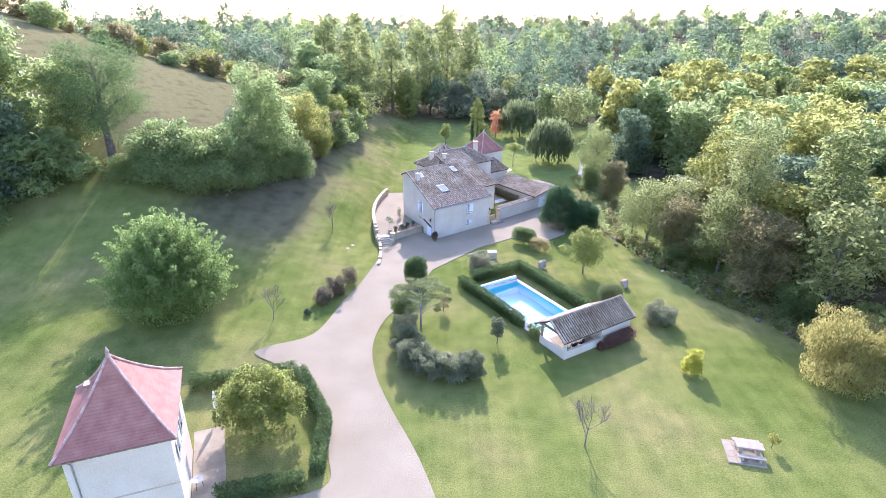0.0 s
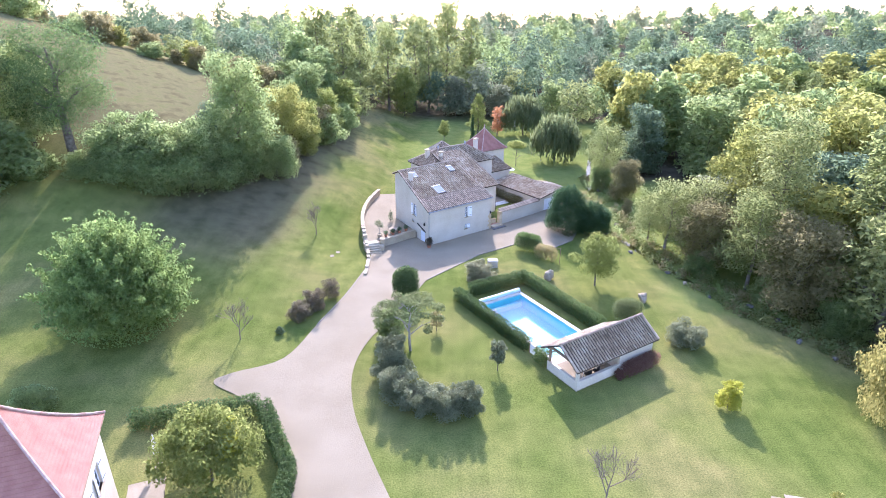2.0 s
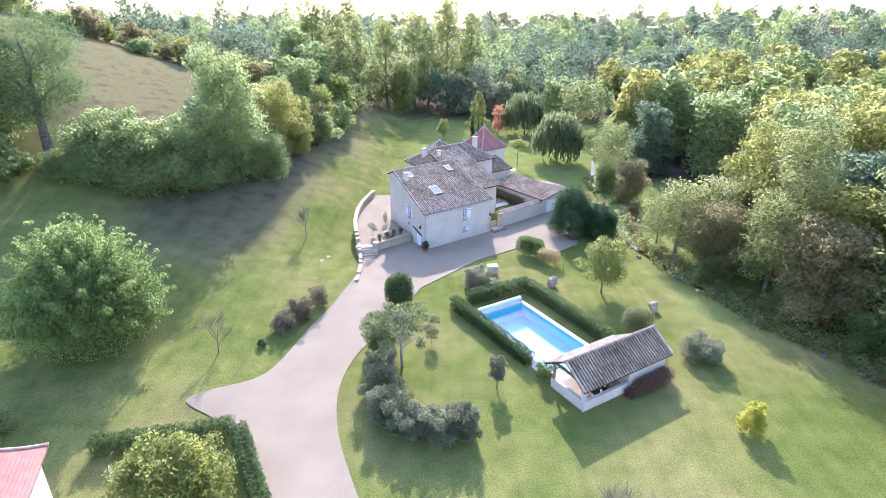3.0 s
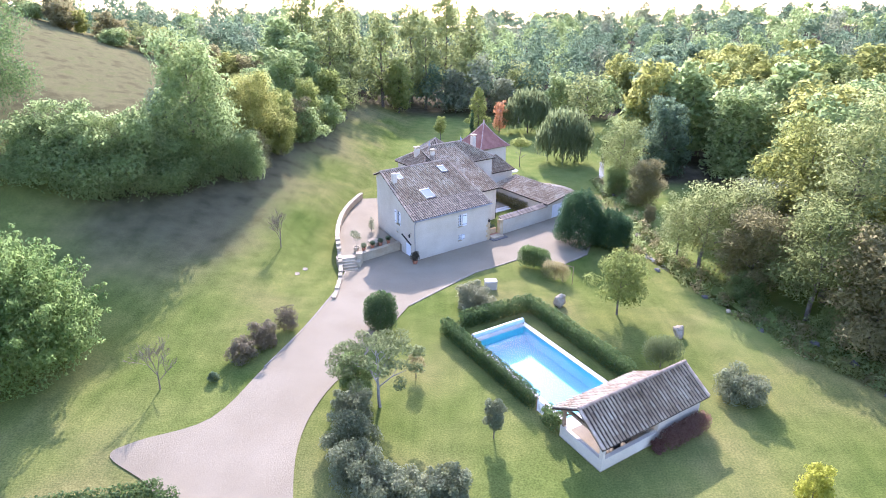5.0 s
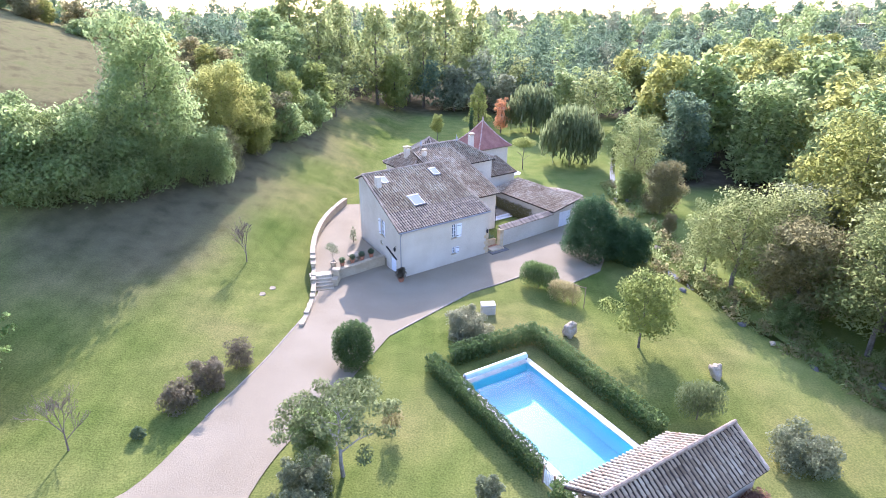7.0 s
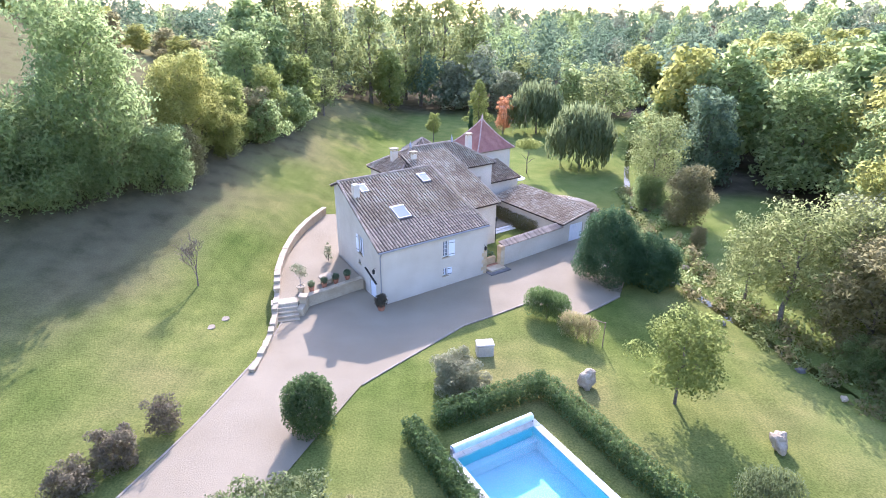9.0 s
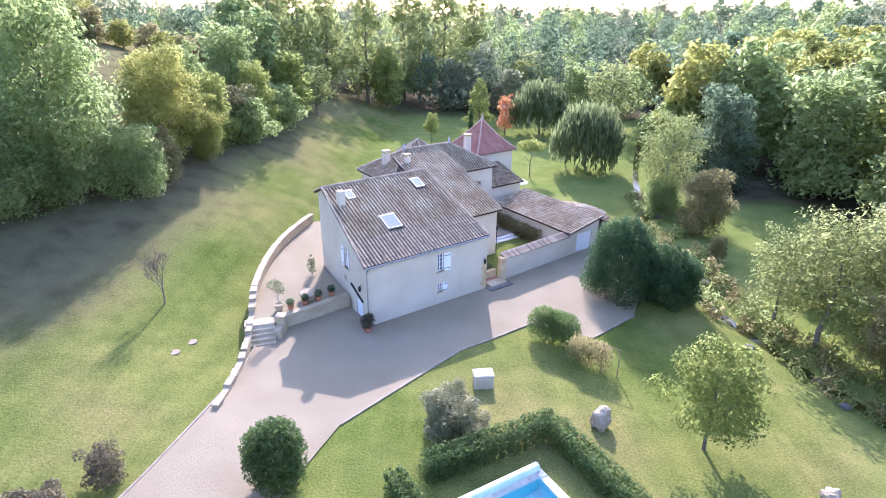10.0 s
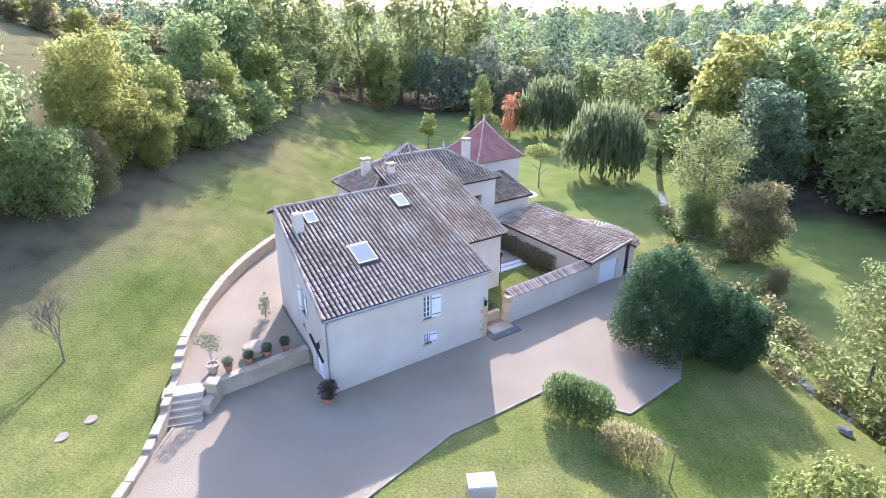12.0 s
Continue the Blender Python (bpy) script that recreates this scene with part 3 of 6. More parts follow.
def skylight(parent, o, a, b, n, w, h):
    """A roof window: o its upper left corner, a across, b down the slope, n outward."""
    m = Matrix((a, b, n)).transposed().to_4x4()
    m.translation = o
    bm = bmesh.new()
    for x0, y0, x1, y1 in ((0, 0, 0.07, h), (w - 0.07, 0, w, h), (0.07, 0, w - 0.07, 0.07), (0.07, h - 0.07, w - 0.07, h)):
        add_box(bm, x0, y0, -0.05, x1, y1, 0.14)
    bm.transform(m)
    f = part("skylight", bm, ZINC, parent, "flush roof window with grey metal frame")
    g = box(0.06, 0.06, 0.10, w - 0.06, h - 0.06, 0.13)
    g.transform(m)
    part("pane", g, SKYGLASS, f)
    s = box(-0.04, -0.1, 0.02, w + 0.04, -0.005, 0.15)
    s.transform(m)
    part("blind_box", s, PAINT, f, "pale shutter box above the pane")


def chimney(parent, x, y, z0, z1, w, d, cap=True, yaw=0):
    m = pose(x, y, 0, 0, 0, yaw)
    bm = box(-w / 2, -d / 2, z0, w / 2, d / 2, z1, 0.02)
    bm.transform(m)
    c = part("chimney", bm, RENDER, parent, "rendered chimney stack with a flat cap")
    if cap:
        bm = bmesh.new()
        for sx in (-1, 1):
            for sy in (-1, 1):
                add_box(bm, sx * w * 0.42 - 0.05, sy * d * 0.42 - 0.05, z1, sx * w * 0.42 + 0.05, sy * d * 0.42 + 0.05, z1 + 0.2)
        add_box(bm, -w / 2 - 0.08, -d / 2 - 0.08, z1 + 0.2, w / 2 + 0.08, d / 2 + 0.08, z1 + 0.28)
        bm.transform(m)
        part("cap", bm, STONE, c)


def hip_line(parent, pts, r=0.11, mat=None):
    """Half-round ridge tiles laid end to end along a line."""
    bm = bmesh.new()
    for a, b in zip(pts, pts[1:]):
        a, b = Vector(a), Vector(b)
        n = max(1, round((b - a).length / 0.4))
        for i in range(n):
            p, q = a.lerp(b, i / n), a.lerp(b, (i + 1.08) / n)
            rod(bm, p, q, r, r * 0.85, 8)
    part("ridge_tiles", bm, mat or TILE_ONE, parent)


# ---- the farmhouse; its own axes: u along the front wall, v into the depth ----
HZ = -0.45
HOUSE = pose(-1.2, 72.45, HZ, 0, 0, 36.8)


def build_house():
    H = empty("farmhouse", HOUSE)
    tagged(H, "cream rendered stone farmhouse with clay canal tile roofs", "house")
    z = lambda w: w - HZ
    ov = 0.25
    # front block: u 0..10.2, v 0..9.1
    L1, D1, E1, R1, RV, B1 = 10.2, 9.1, z(4.25), z(7.35), 7.7, z(6.75)
    slope = (R1 - E1) / (RV + 0.0)
    f_open = [(5.68, 6.2, 2.62, 3.98), (5.72, 6.1, 1.02, 1.66)]
    wall("wall_front", H, RENDER, (0, 0), (L1, 0), -0.3, E1 - 0.02, 0.5, f_open)
    sk = lambda v: 0.098 * v      # the gable wall runs out of square
    wall("wall_side", H, RENDER, (sk(D1), D1), (sk(0.5), 0.5), -0.3, E1 - 0.02, 0.5, [(D1 - b, D1 - a, c, d) for a, b, c, d in ((3.4, 4.1, 2.95, 4.45), (3.85, 4.25, 2.0, 2.3), (0.9, 2.1, 0.0, 1.5))])
    gable(H, RENDER, [(0, 0, E1 - 0.02), (sk(D1), D1, E1 - 0.02), (sk(D1), D1, B1), (sk(RV), RV, R1 - 0.08), (sk(0.05), 0.05, E1)], 0.5, (1, 0, 0))
    wall("wall_back", H, RENDER, (L1, D1), (sk(D1) + 0.02, D1), -0.3, B1 - 0.05, 0.5)
    wall("wall_inner", H, RENDER, (L1 - 0.1, 0.5), (L1 - 0.48, D1 - 0.5), -0.3, E1 - 0.02, 0.5)
    gable(H, RENDER, [(L1 - 0.1, 0.05, E1 - 0.02), (L1 - 0.5, D1, E1 - 0.02), (L1 - 0.5, D1, B1), (L1 - 0.48, RV, R1 - 0.08)], -0.5, (1, 0, 0))
    ez = E1 - slope * ov
    lights = [((3.1, 3.68), 1.2, 1.4), ((7.65, 6.8), 0.82, 1.05), ((1.85, 6.8), 0.68, 0.9)]
    rl, rr, er = 0.55, 9.74, L1 - 0.08      # ends of the ridge, far end of the eaves
    front = [(-ov, -ov, ez), (er, -ov, ez), (rr, RV, R1), (rl, RV, R1)]
    n = Vector((0, -slope, 1)).normalized()
    b = Vector((0, -1, -slope)).normalized()
    a = Vector((1, 0, 0))
    spots = []
    for (u, v), w, h in lights:
        spots.append((u, v, w, h))

    def clear(x, y):
        # the tiles' own axes start at the first corner: x runs against u here
        for u, v, w, h in spots:
            s = (v + ov) * math.hypot(1, slope)
            if u + ov - 0.06 < abs(x) < u + ov + w + 0.06 and s - h - 0.06 < abs(y) < s + 0.1:
                return True
        return False

    roof_face("roof_front", front, (0, -1, -slope), H, skip=clear, single=lambda q: q.y < 2.3)
    for u, v, w, h in spots:
        skylight(H, Vector((u, v, E1 + slope * v)), a, b, n, w, h)
    roof_face("roof_back", [(rl, RV, R1), (rr, RV, R1), (rr, D1 + ov, B1 - 0.1), (rl + 0.12, D1 + ov, B1 - 0.1)], (0, 1, -0.5), H)
    hip_line(H, [(rl, RV, R1 + 0.06), (rr, RV, R1 + 0.06)])
    hip_line(H, [(-ov + 0.05, -ov, ez + 0.06), (rl + 0.05, RV, R1 + 0.06)], 0.09)
    hip_line(H, [(er - 0.05, -ov, ez + 0.06), (rr - 0.05, RV, R1 + 0.06)], 0.09)
    # eaves gutter and downpipe
    bm = bmesh.new()
    rod(bm, (-ov, -ov - 0.07, ez - 0.08), (er, -ov - 0.07, ez - 0.08), 0.07)
    part("gutter", bm, ZINC, H, "grey zinc eaves gutter")
    bm = bmesh.new()
    rod(bm, (0.0, -ov - 0.07, ez - 0.1), (-0.02, -0.08, ez - 0.5), 0.05)
    rod(bm, (-0.02, -0.08, ez - 0.5), (-0.02, -0.08, 0.0), 0.05)
    part("downpipe", bm, ZINC, H, "grey zinc downpipe at the corner")
    # quoins at the far front corner
    bm = bmesh.new()
    for k in range(7):
        w = 0.55 if k % 2 else 0.35
        add_box(bm, L1 - w, -0.012, 0.1 + 0.32 * k, L1 + 0.012, 0.3, 0.1 + 0.32 * k + 0.3)
    part("quoins", bm, QUOIN, H, "worn golden corner stones")
    window(H, pose(5.94, 0, 2.62), 0.52, 1.36, sides=(1,), bars=3)
    window(H, pose(5.91, 0, 1.02), 0.38, 0.64, sides=(1,), bars=1)
    window(H, pose(sk(3.75), 3.75, 2.95, 0, 0, -95.6), 0.7, 1.5)
    window(H, pose(sk(4.05), 4.05, 2.0, 0, 0, -95.6), 0.4, 0.3, False, bars=1)
    # garage door under the lean awning on the side wall
    leaf = part("door", box(0.3, 0.9, 0.0, 0.33, 2.1, 1.5), PAINT, H, "white boarded door in the side wall")
    for k in range(6):
        part("board", box(0.27, 0.9 + k * 0.2, 0.0, 0.299, 0.9 + (k + 1) * 0.2 - 0.008, 1.5), PAINT, leaf)
    bm = bmesh.new()
    add_box(bm, -0.12, 0.75, 1.56, 0.02, 2.85, 1.66, None)
    for v in bm.verts:
        v.co.x += sk(v.co.y)
        v.co.z += (v.co.y - 0.75) * 0.25
    part("lintel_beam", bm, IRON, H, "dark sloping beam over the side door")
    for u, v, hh in ((L1 - 0.35, -0.22, 2.5), (-0.2, 0.7, 2.7)):
        bm = lathe([(0.02, -0.2), (0.09, -0.16), (0.11, 0.12), (0.03, 0.2)], 8, pose(u, v, hh))
        rod(bm, (u, v, hh + 0.2), (u + (0.2 if v > 0 else 0), v + (0.22 if v < 0 else 0), hh + 0.28), 0.015)
        part("wall_lantern", bm, IRON, H, "black iron wall lantern")
    chimney(H, 1.2, 5.75, E1 + slope * 5.3, z(7.55), 0.5, 0.5, False)
    # second block, set back: u 10.2..15.1, v 4.6..13
    U2, V2, E2, T2, TV = 15.0, 4.6, z(4.0), z(7.2), 13.0
    s2 = (T2 - E2) / (TV - V2)
    wall("wall_middle_front", H, RENDER, (L1, V2), (U2, V2), -0.2, E2, 0.45, [(2.9, 3.7, 0.1, 2.2)])
    wall("wall_middle_side", H, RENDER, (U2, V2 + 0.45), (U2, TV), -0.2, E2, 0.45)
    gable(H, RENDER, [(U2, V2, E2), (U2, TV, E2), (U2, TV, T2 - 0.05)], -0.45, (1, 0, 0))
    roof_face("roof_middle", [(L1 - 0.1, V2 - 0.4, E2 - 0.4 * s2), (U2 + 0.25, V2 - 0.4, E2 - 0.4 * s2), (U2 + 0.25, TV, T2), (rr + 0.05, TV, T2)], (0, -1, -s2), H)
    hip_line(H, [(U2 + 0.2, V2 - 0.4, E2 - 0.4 * s2 + 0.06), (U2 + 0.2, TV - 2, T2 - 2 * s2 + 0.06)], 0.09)
    bm = bmesh.new()
    add_box(bm, 13.1, V2 + 0.12, 0.1, 13.9, V2 + 0.18, 2.2)
    part("door", bm, WOOD, H, "dark timber door to the courtyard")
    # main block with a hipped roof: u 8.3..20.2, v 10.9..17.2
    a0, a1, c0, c1, E3, R3 = 8.3, 20.2, 10.9, 17.2, z(5.45), z(7.5)
    q0, q1, cv = 11.6, 16.7, 14.05
    wall("wall_main_front", H, RENDER, (a0 + 0.3, c0 + 0.3), (a1 - 0.3, c0 + 0.3), -0.2, E3, 0.45, [(9.2, 9.9, 3.6, 4.6)])
    wall("wall_main_right", H, RENDER, (a1 - 0.3, c0 + 0.75), (a1 - 0.3, c1 - 0.3), -0.2, E3, 0.45)
    wall("wall_main_back", H, RENDER, (a1 - 0.75, c1 - 0.3), (a0 + 0.3, c1 - 0.3), -0.2, E3, 0.45)
    wall("wall_main_left", H, RENDER, (a0 + 0.3, c1 - 0.75), (a0 + 0.3, c0 + 0.75), -0.2, E3, 0.45, [(1.6, 2.4, 3.2, 4.6)])
    window(H, pose(a0 + 0.3, c1 - 0.75 - 2.0, 3.2, 0, 0, -90), 0.8, 1.4)
    A, B, C, D = (a0, c0, E3), (a1, c0, E3), (a1, c1, E3), (a0, c1, E3)
    P, Q = (q0, cv, R3), (q1, cv, R3)
    roof_face("roof_main_front", [A, B, Q, P], (0, -1, -0.5), H)
    roof_face("roof_main_right", [B, C, Q], (1, 0, -0.5), H)
    roof_face("roof_main_back", [C, D, P, Q], (0, 1, -0.5), H)
    roof_face("roof_main_left", [D, A, P], (-1, 0, -0.5), H)
    up = lambda q: (q[0], q[1], q[2] + 0.08)
    for line in ((P, Q), (A, P), (D, P), (B, Q), (C, Q)):
        hip_line(H, [up(line[0]), up(line[1])])
    for f in (P, Q):
        part("finial", lathe([(0.16, 0.0), (0.1, 0.18), (0.13, 0.3), (0.04, 0.55), (0.01, 0.75)], 10, pose(*f)), ZINC, H, "grey roof finial")
    chimney(H, 9.9, 14.4, E3 + 0.6, z(7.35), 0.6, 0.5)
    chimney(H, 10.8, 12.2, E3 + 0.5, z(7.35), 0.48, 0.42)
    chimney(H, 20.6, 16.2, E3 - 1, z(7.3), 0.65, 0.5)
    # tower with a red bell-cast roof
    tu, tv, ts, E4, R4 = 23.7, 17.7, 2.75, z(5.5), z(8.6)
    for (x0, y0), (x1, y1), nm in (((-1, -1), (1, -1), "front"), ((1, -1), (1, 1), "right"), ((1, 1), (-1, 1), "back"), ((-1, 1), (-1, -1), "left")):
        w = ts - 0.35
        inset = 0.45
        ax, ay, bx, by = tu + x0 * w, tv + y0 * w, tu + x1 * w, tv + y1 * w
        if nm in ("right", "left"):
            ay, by = ay + inset * (1 if nm == "right" else -1), by - inset * (1 if nm == "right" else -1)
        wall("tower_wall", H, RENDER, (ax, ay), (bx, by), -0.2, E4, 0.45, [(0.5, 1.1, 4.0, 5.0)] if nm == "front" else ())
    window(H, pose(tu - 2.4 + 0.8, tv - 2.4, 4.0), 0.6, 1.0, False, bars=1)
    bell_roof(H, tu, tv, ts, ts, E4, R4)
    # small hexagonal roof
    hx, hy, hr, E5, R5 = 18.6, 22.6, 2.6, z(4.6), z(6.15)
    ring = [(hx + hr * math.cos(radians(60 * k + 8)), hy + hr * math.sin(radians(60 * k + 8))) for k in range(6)]
    bm = lathe([(hr - 0.35, -0.2), (hr - 0.35, E5)], 6, pose(hx, hy, 0, 0, 0, 8))
    part("turret_wall", bm, RENDER, H)
    for k in range(6):
        p, q = ring[k], ring[(k + 1) % 6]
        roof_face("roof_turret", [(*p, E5), (*q, E5), (hx, hy, R5)], ((p[0] + q[0]) / 2 - hx, (p[1] + q[1]) / 2 - hy, -0.5), H)
        hip_line(H, [(*p, E5 + 0.06), (hx, hy, R5 + 0.06)], 0.09)
    # lean-to between main block and tower
    roof_face("roof_lean", [(19.95, 11.2, z(3.2)), (24.2, 11.2, z(3.2)), (24.2, 15.3, z(4.4)), (19.95, 15.3, z(4.4))], (0, -1, -0.3), H)
    wall("lean_wall", H, RENDER, (20.0, 11.5), (24.0, 11.5), -0.2, z(3.2), 0.4)
    wall("lean_wall", H, RENDER, (24.0, 11.9), (24.0, 15.3), -0.2, z(3.2), 0.4)
    # low wing round the courtyard: u 20..23.8, v 0.8..10.5
    zi, zo = z(1.75), z(2.55)
    roof_face("roof_wing", [(19.8, 0.5, zi), (24.0, 0.5, zo), (24.0, 10.8, zo), (19.8, 10.8, zi)], (-1, 0, -0.3), H)
    hip_line(H, [(19.85, 0.52, zi + 0.06), (23.95, 0.52, zo + 0.06)], 0.09)
    wall("wing_wall_front", H, RENDER, (20.1, 0.8), (23.8, 0.8), -0.5, zi - 0.02, 0.4, [(1.0, 2.9, -0.2, 1.85)])
    gable(H, RENDER, [(20.1, 0.8, zi - 0.02), (23.8, 0.8, zi - 0.02), (23.8, 0.8, zo - 0.12)], 0.4, (0, 1, 0))
    wall("wing_wall_inner", H, RENDER, (20.1, 10.6), (20.1, 1.2), -0.3, zi - 0.1, 0.4)
    wall("wing_wall_outer", H, RENDER, (23.8, 1.2), (23.8, 10.6), -0.3, zo - 0.1, 0.4)
    leaf = part("door", box(21.1, 0.95, -0.2, 23.0, 0.98, 1.84), PAINT, H, "white boarded double door")
    for k in range(8):
        part("board", box(21.1 + k * 0.2375, 0.92, -0.2, 21.1 + (k + 1) * 0.2375 - 0.01, 0.949, 1.84), PAINT, leaf)
    return H


def bell_roof(parent, cx, cy, sx, sy, e, top, mat=None):
    """Pyramid roof of red flat tiles in courses, flared at the eaves."""
    rows = 26
    prof = []
    for k in range(rows + 1):
        t = k / rows
        s = 1 - t
        prof.append((s, e + (top - e) * (t * (0.66 + 0.34 * t))))
    for side in range(4):
        verts, faces = [], []
        chain = []
        for k in range(rows):
            chain += [(prof[k][0], prof[k][1] + 0.03), (prof[k + 1][0], prof[k + 1][1])]
        for s, zz in chain:
            for q in (-1, 1):
                x, y = q * s, -s
                for _ in range(side):
                    x, y = -y, x
                verts.append((cx + x * sx, cy + y * sy, zz))
        faces = [(2 * i, 2 * i + 1, 2 * i + 3, 2 * i + 2) for i in range(len(chain) - 1)]
        part("roof_slope", mesh_from("roof_slope", verts, faces, RED), RED, parent, "red flat clay tiles")
    for x, y in ((-1, -1), (1, -1), (1, 1), (-1, 1)):
        hip_line(parent, [(cx + x * s * sx, cy + y * s * sy, zz + 0.05) for s, zz in prof[::2]], 0.08, RIDGE)
    soff = box(cx - sx, cy - sy, e - 0.1, cx + sx, cy + sy, e - 0.02)
    part("eaves_board", soff, WOOD, parent)
    part("finial", lathe([(0.14, -0.1), (0.09, 0.15), (0.12, 0.28), (0.02, 0.6)], 10, pose(cx, cy, top)), RIDGE, parent, "clay roof finial")


# ---- plants ----
def leaf_mesh(name, blobs, count, size, mat, rng, droop=0.0, fill=0.2, flat=0.75, three=False):
    """A crown of many small leaf sprays on and in a cluster of lumps (x, y, z, rx, ry, rz)."""
    B = np.array(blobs, float)
    w = (B[:, 3] * B[:, 4] + B[:, 3] * B[:, 5] + B[:, 4] * B[:, 5])
    pick = rng.choice(len(B), size=count, p=w / w.sum())
    d = rng.normal(size=(count, 3))
    d[:, 2] += 0.25
    d /= np.linalg.norm(d, axis=1)[:, None]
    rad = np.where(rng.random(count) < fill, rng.uniform(0.3, 0.8, count), rng.uniform(*((0.55, 1.38) if three else (0.66, 1.2)), count))
    c = B[pick, :3] + d * B[pick, 3:] * rad[:, None]
    keep = np.ones(count, bool)
    for k in range(len(B)):
        inside = (((c - B[k, :3]) / B[k, 3:]) ** 2).sum(1) < 0.4
        keep &= ~(inside & (pick != k) & (rng.random(count) < 0.8))
    c, d = c[keep], d[keep]
    n = len(c)
    nor = d + rng.normal(size=(n, 3)) * flat
    nor[:, 2] += 0.35
    nor /= np.linalg.norm(nor, axis=1)[:, None]
    t = rng.normal(size=(n, 3))
    t[:, 2] -= 0.6 + droop * 3
    t -= nor * (t * nor).sum(1)[:, None]
    t /= np.linalg.norm(t, axis=1)[:, None]
    if droop:
        t = t * (1 - droop) + np.array([0, 0, -1.0]) * droop
    s = np.cross(nor, t)
    ln = size * rng.uniform(0.6, 1.3, n)[:, None]
    wd = ln * rng.uniform(0.4, 0.65, n)[:, None] * (1 - 0.5 * droop)
    fold = nor * ln * 0.12
    corners = [c - t * ln * 0.5, c + s * wd * 0.5 + fold, c + t * ln * 0.5 - fold, c - s * wd * 0.5 + fold]
    if three:
        corners = [c - t * ln * 0.5 + s * wd * 0.5, c - t * ln * 0.3 - s * wd * 0.6 + fold, c + t * ln * 0.6]
    q = len(corners)
    v = np.stack(corners, 1).reshape(-1, 3)
    me = bpy.data.meshes.new(name)
    me.vertices.add(n * q)
    me.vertices.foreach_set("co", v.ravel())
    me.loops.add(n * q)
    me.loops.foreach_set("vertex_index", np.arange(n * q))
    me.polygons.add(n)
    me.polygons.foreach_set("loop_start", np.arange(n) * q)
    me.update(calc_edges=True)
    me.materials.append(mat)
    return me


def lumps(h0, h1, r, count, rng, squeeze=1.0, top=0.55):
    """Lumps of a crown between two heights; narrower towards the top by 'top'."""
    hh = h1 - h0
    out = [(0, 0, h0 + hh * 0.45, r * 0.55, r * 0.55, hh * 0.40)]
    count = count * 3
    for k in range(count):
        t = (k + 0.5) / count
        a = k * 2.4 + rng.uniform(-0.5, 0.5)
        low = min(1.0, 0.55 + t * 2.2)
        rr = r * low * (1 - (1 - top) * max(0, t - 0.3) / 0.7) * rng.uniform(0.35, 0.86)
        s = r * rng.uniform(0.20, 0.36) * (1 - 0.25 * t)
        out.append((math.cos(a) * rr, math.sin(a) * rr, h0 + s * 0.6 + (hh - 1.5 * s) * t + rng.uniform(-0.04, 0.06) * hh, s * rng.uniform(0.9, 1.35), s * rng.uniform(0.9, 1.35), s * squeeze * rng.uniform(0.6, 0.95)))
    return out


def trunk_mesh(h, r, reach, rng, limbs=6, fork=0.35):
    bm = bmesh.new()
    pts = [Vector((0, 0, -0.2))]
    for k in range(1, 6):
        pts.append(Vector((rng.uniform(-0.12, 0.12) * h * 0.15, rng.uniform(-0.12, 0.12) * h * 0.15, h * k / 5)))
    for k in range(5):
        rod(bm, pts[k], pts[k + 1], r * (1 - 0.17 * k), r * (1 - 0.17 * (k + 1)), 7)
    for k in range(limbs):
        t = fork + (0.95 - fork) * k / max(1, limbs)
        i = min(4, int(t * 5))
        p = pts[i].lerp(pts[i + 1], t * 5 - i)
        a = k * 2.4
        q = p + Vector((math.cos(a), math.sin(a), 0.75)) * reach * (1 - 0.5 * t)
        mid = p.lerp(q, 0.5) + Vector((0, 0, 0.08 * reach))
        rr = r * (1 - 0.75 * t) * 0.6
        rod(bm, p, mid, rr, rr * 0.7, 5)
        rod(bm, mid, q, rr * 0.7, rr * 0.25, 5)
        rod(bm, mid, mid + Vector((math.cos(a + 1), math.sin(a + 1), 0.6)) * reach * 0.35, rr * 0.5, rr * 0.15, 4)
    return bm


def plant(name, x, y, label, category, leaf, h, r, count, size, seed, base=0.0, trunk=True, n=9, bark=None, droop=0.0, top=0.55, trunk_r=None, group="", z=None, squeeze=1.0, fill=0.2, blobs=None, limbs=6, yaw=0, three=False):
    """One tree or bush: trunk with limbs, and a crown of leaf sprays. base: height at which the crown begins."""
    rng = np.random.default_rng(seed)
    if not three:
        count, size = int(count * 2.1), size * 0.62
    ob = empty(name, pose(x, y, (terrain(x, y) if z is None else z), 0, 0, yaw))
    tagged(ob, label, category, group)
    if trunk:
        part("trunk", trunk_mesh(h * 0.8, trunk_r or max(0.04, h * 0.018), r * 0.75, rng, limbs), bark or BARK, ob)
    me = leaf_mesh("crown", blobs or lumps(base, h, r, n, rng, squeeze, top), count, size, LEAF[leaf], rng, droop, fill, three=three)
    part("crown", me, None, ob)
    return ob


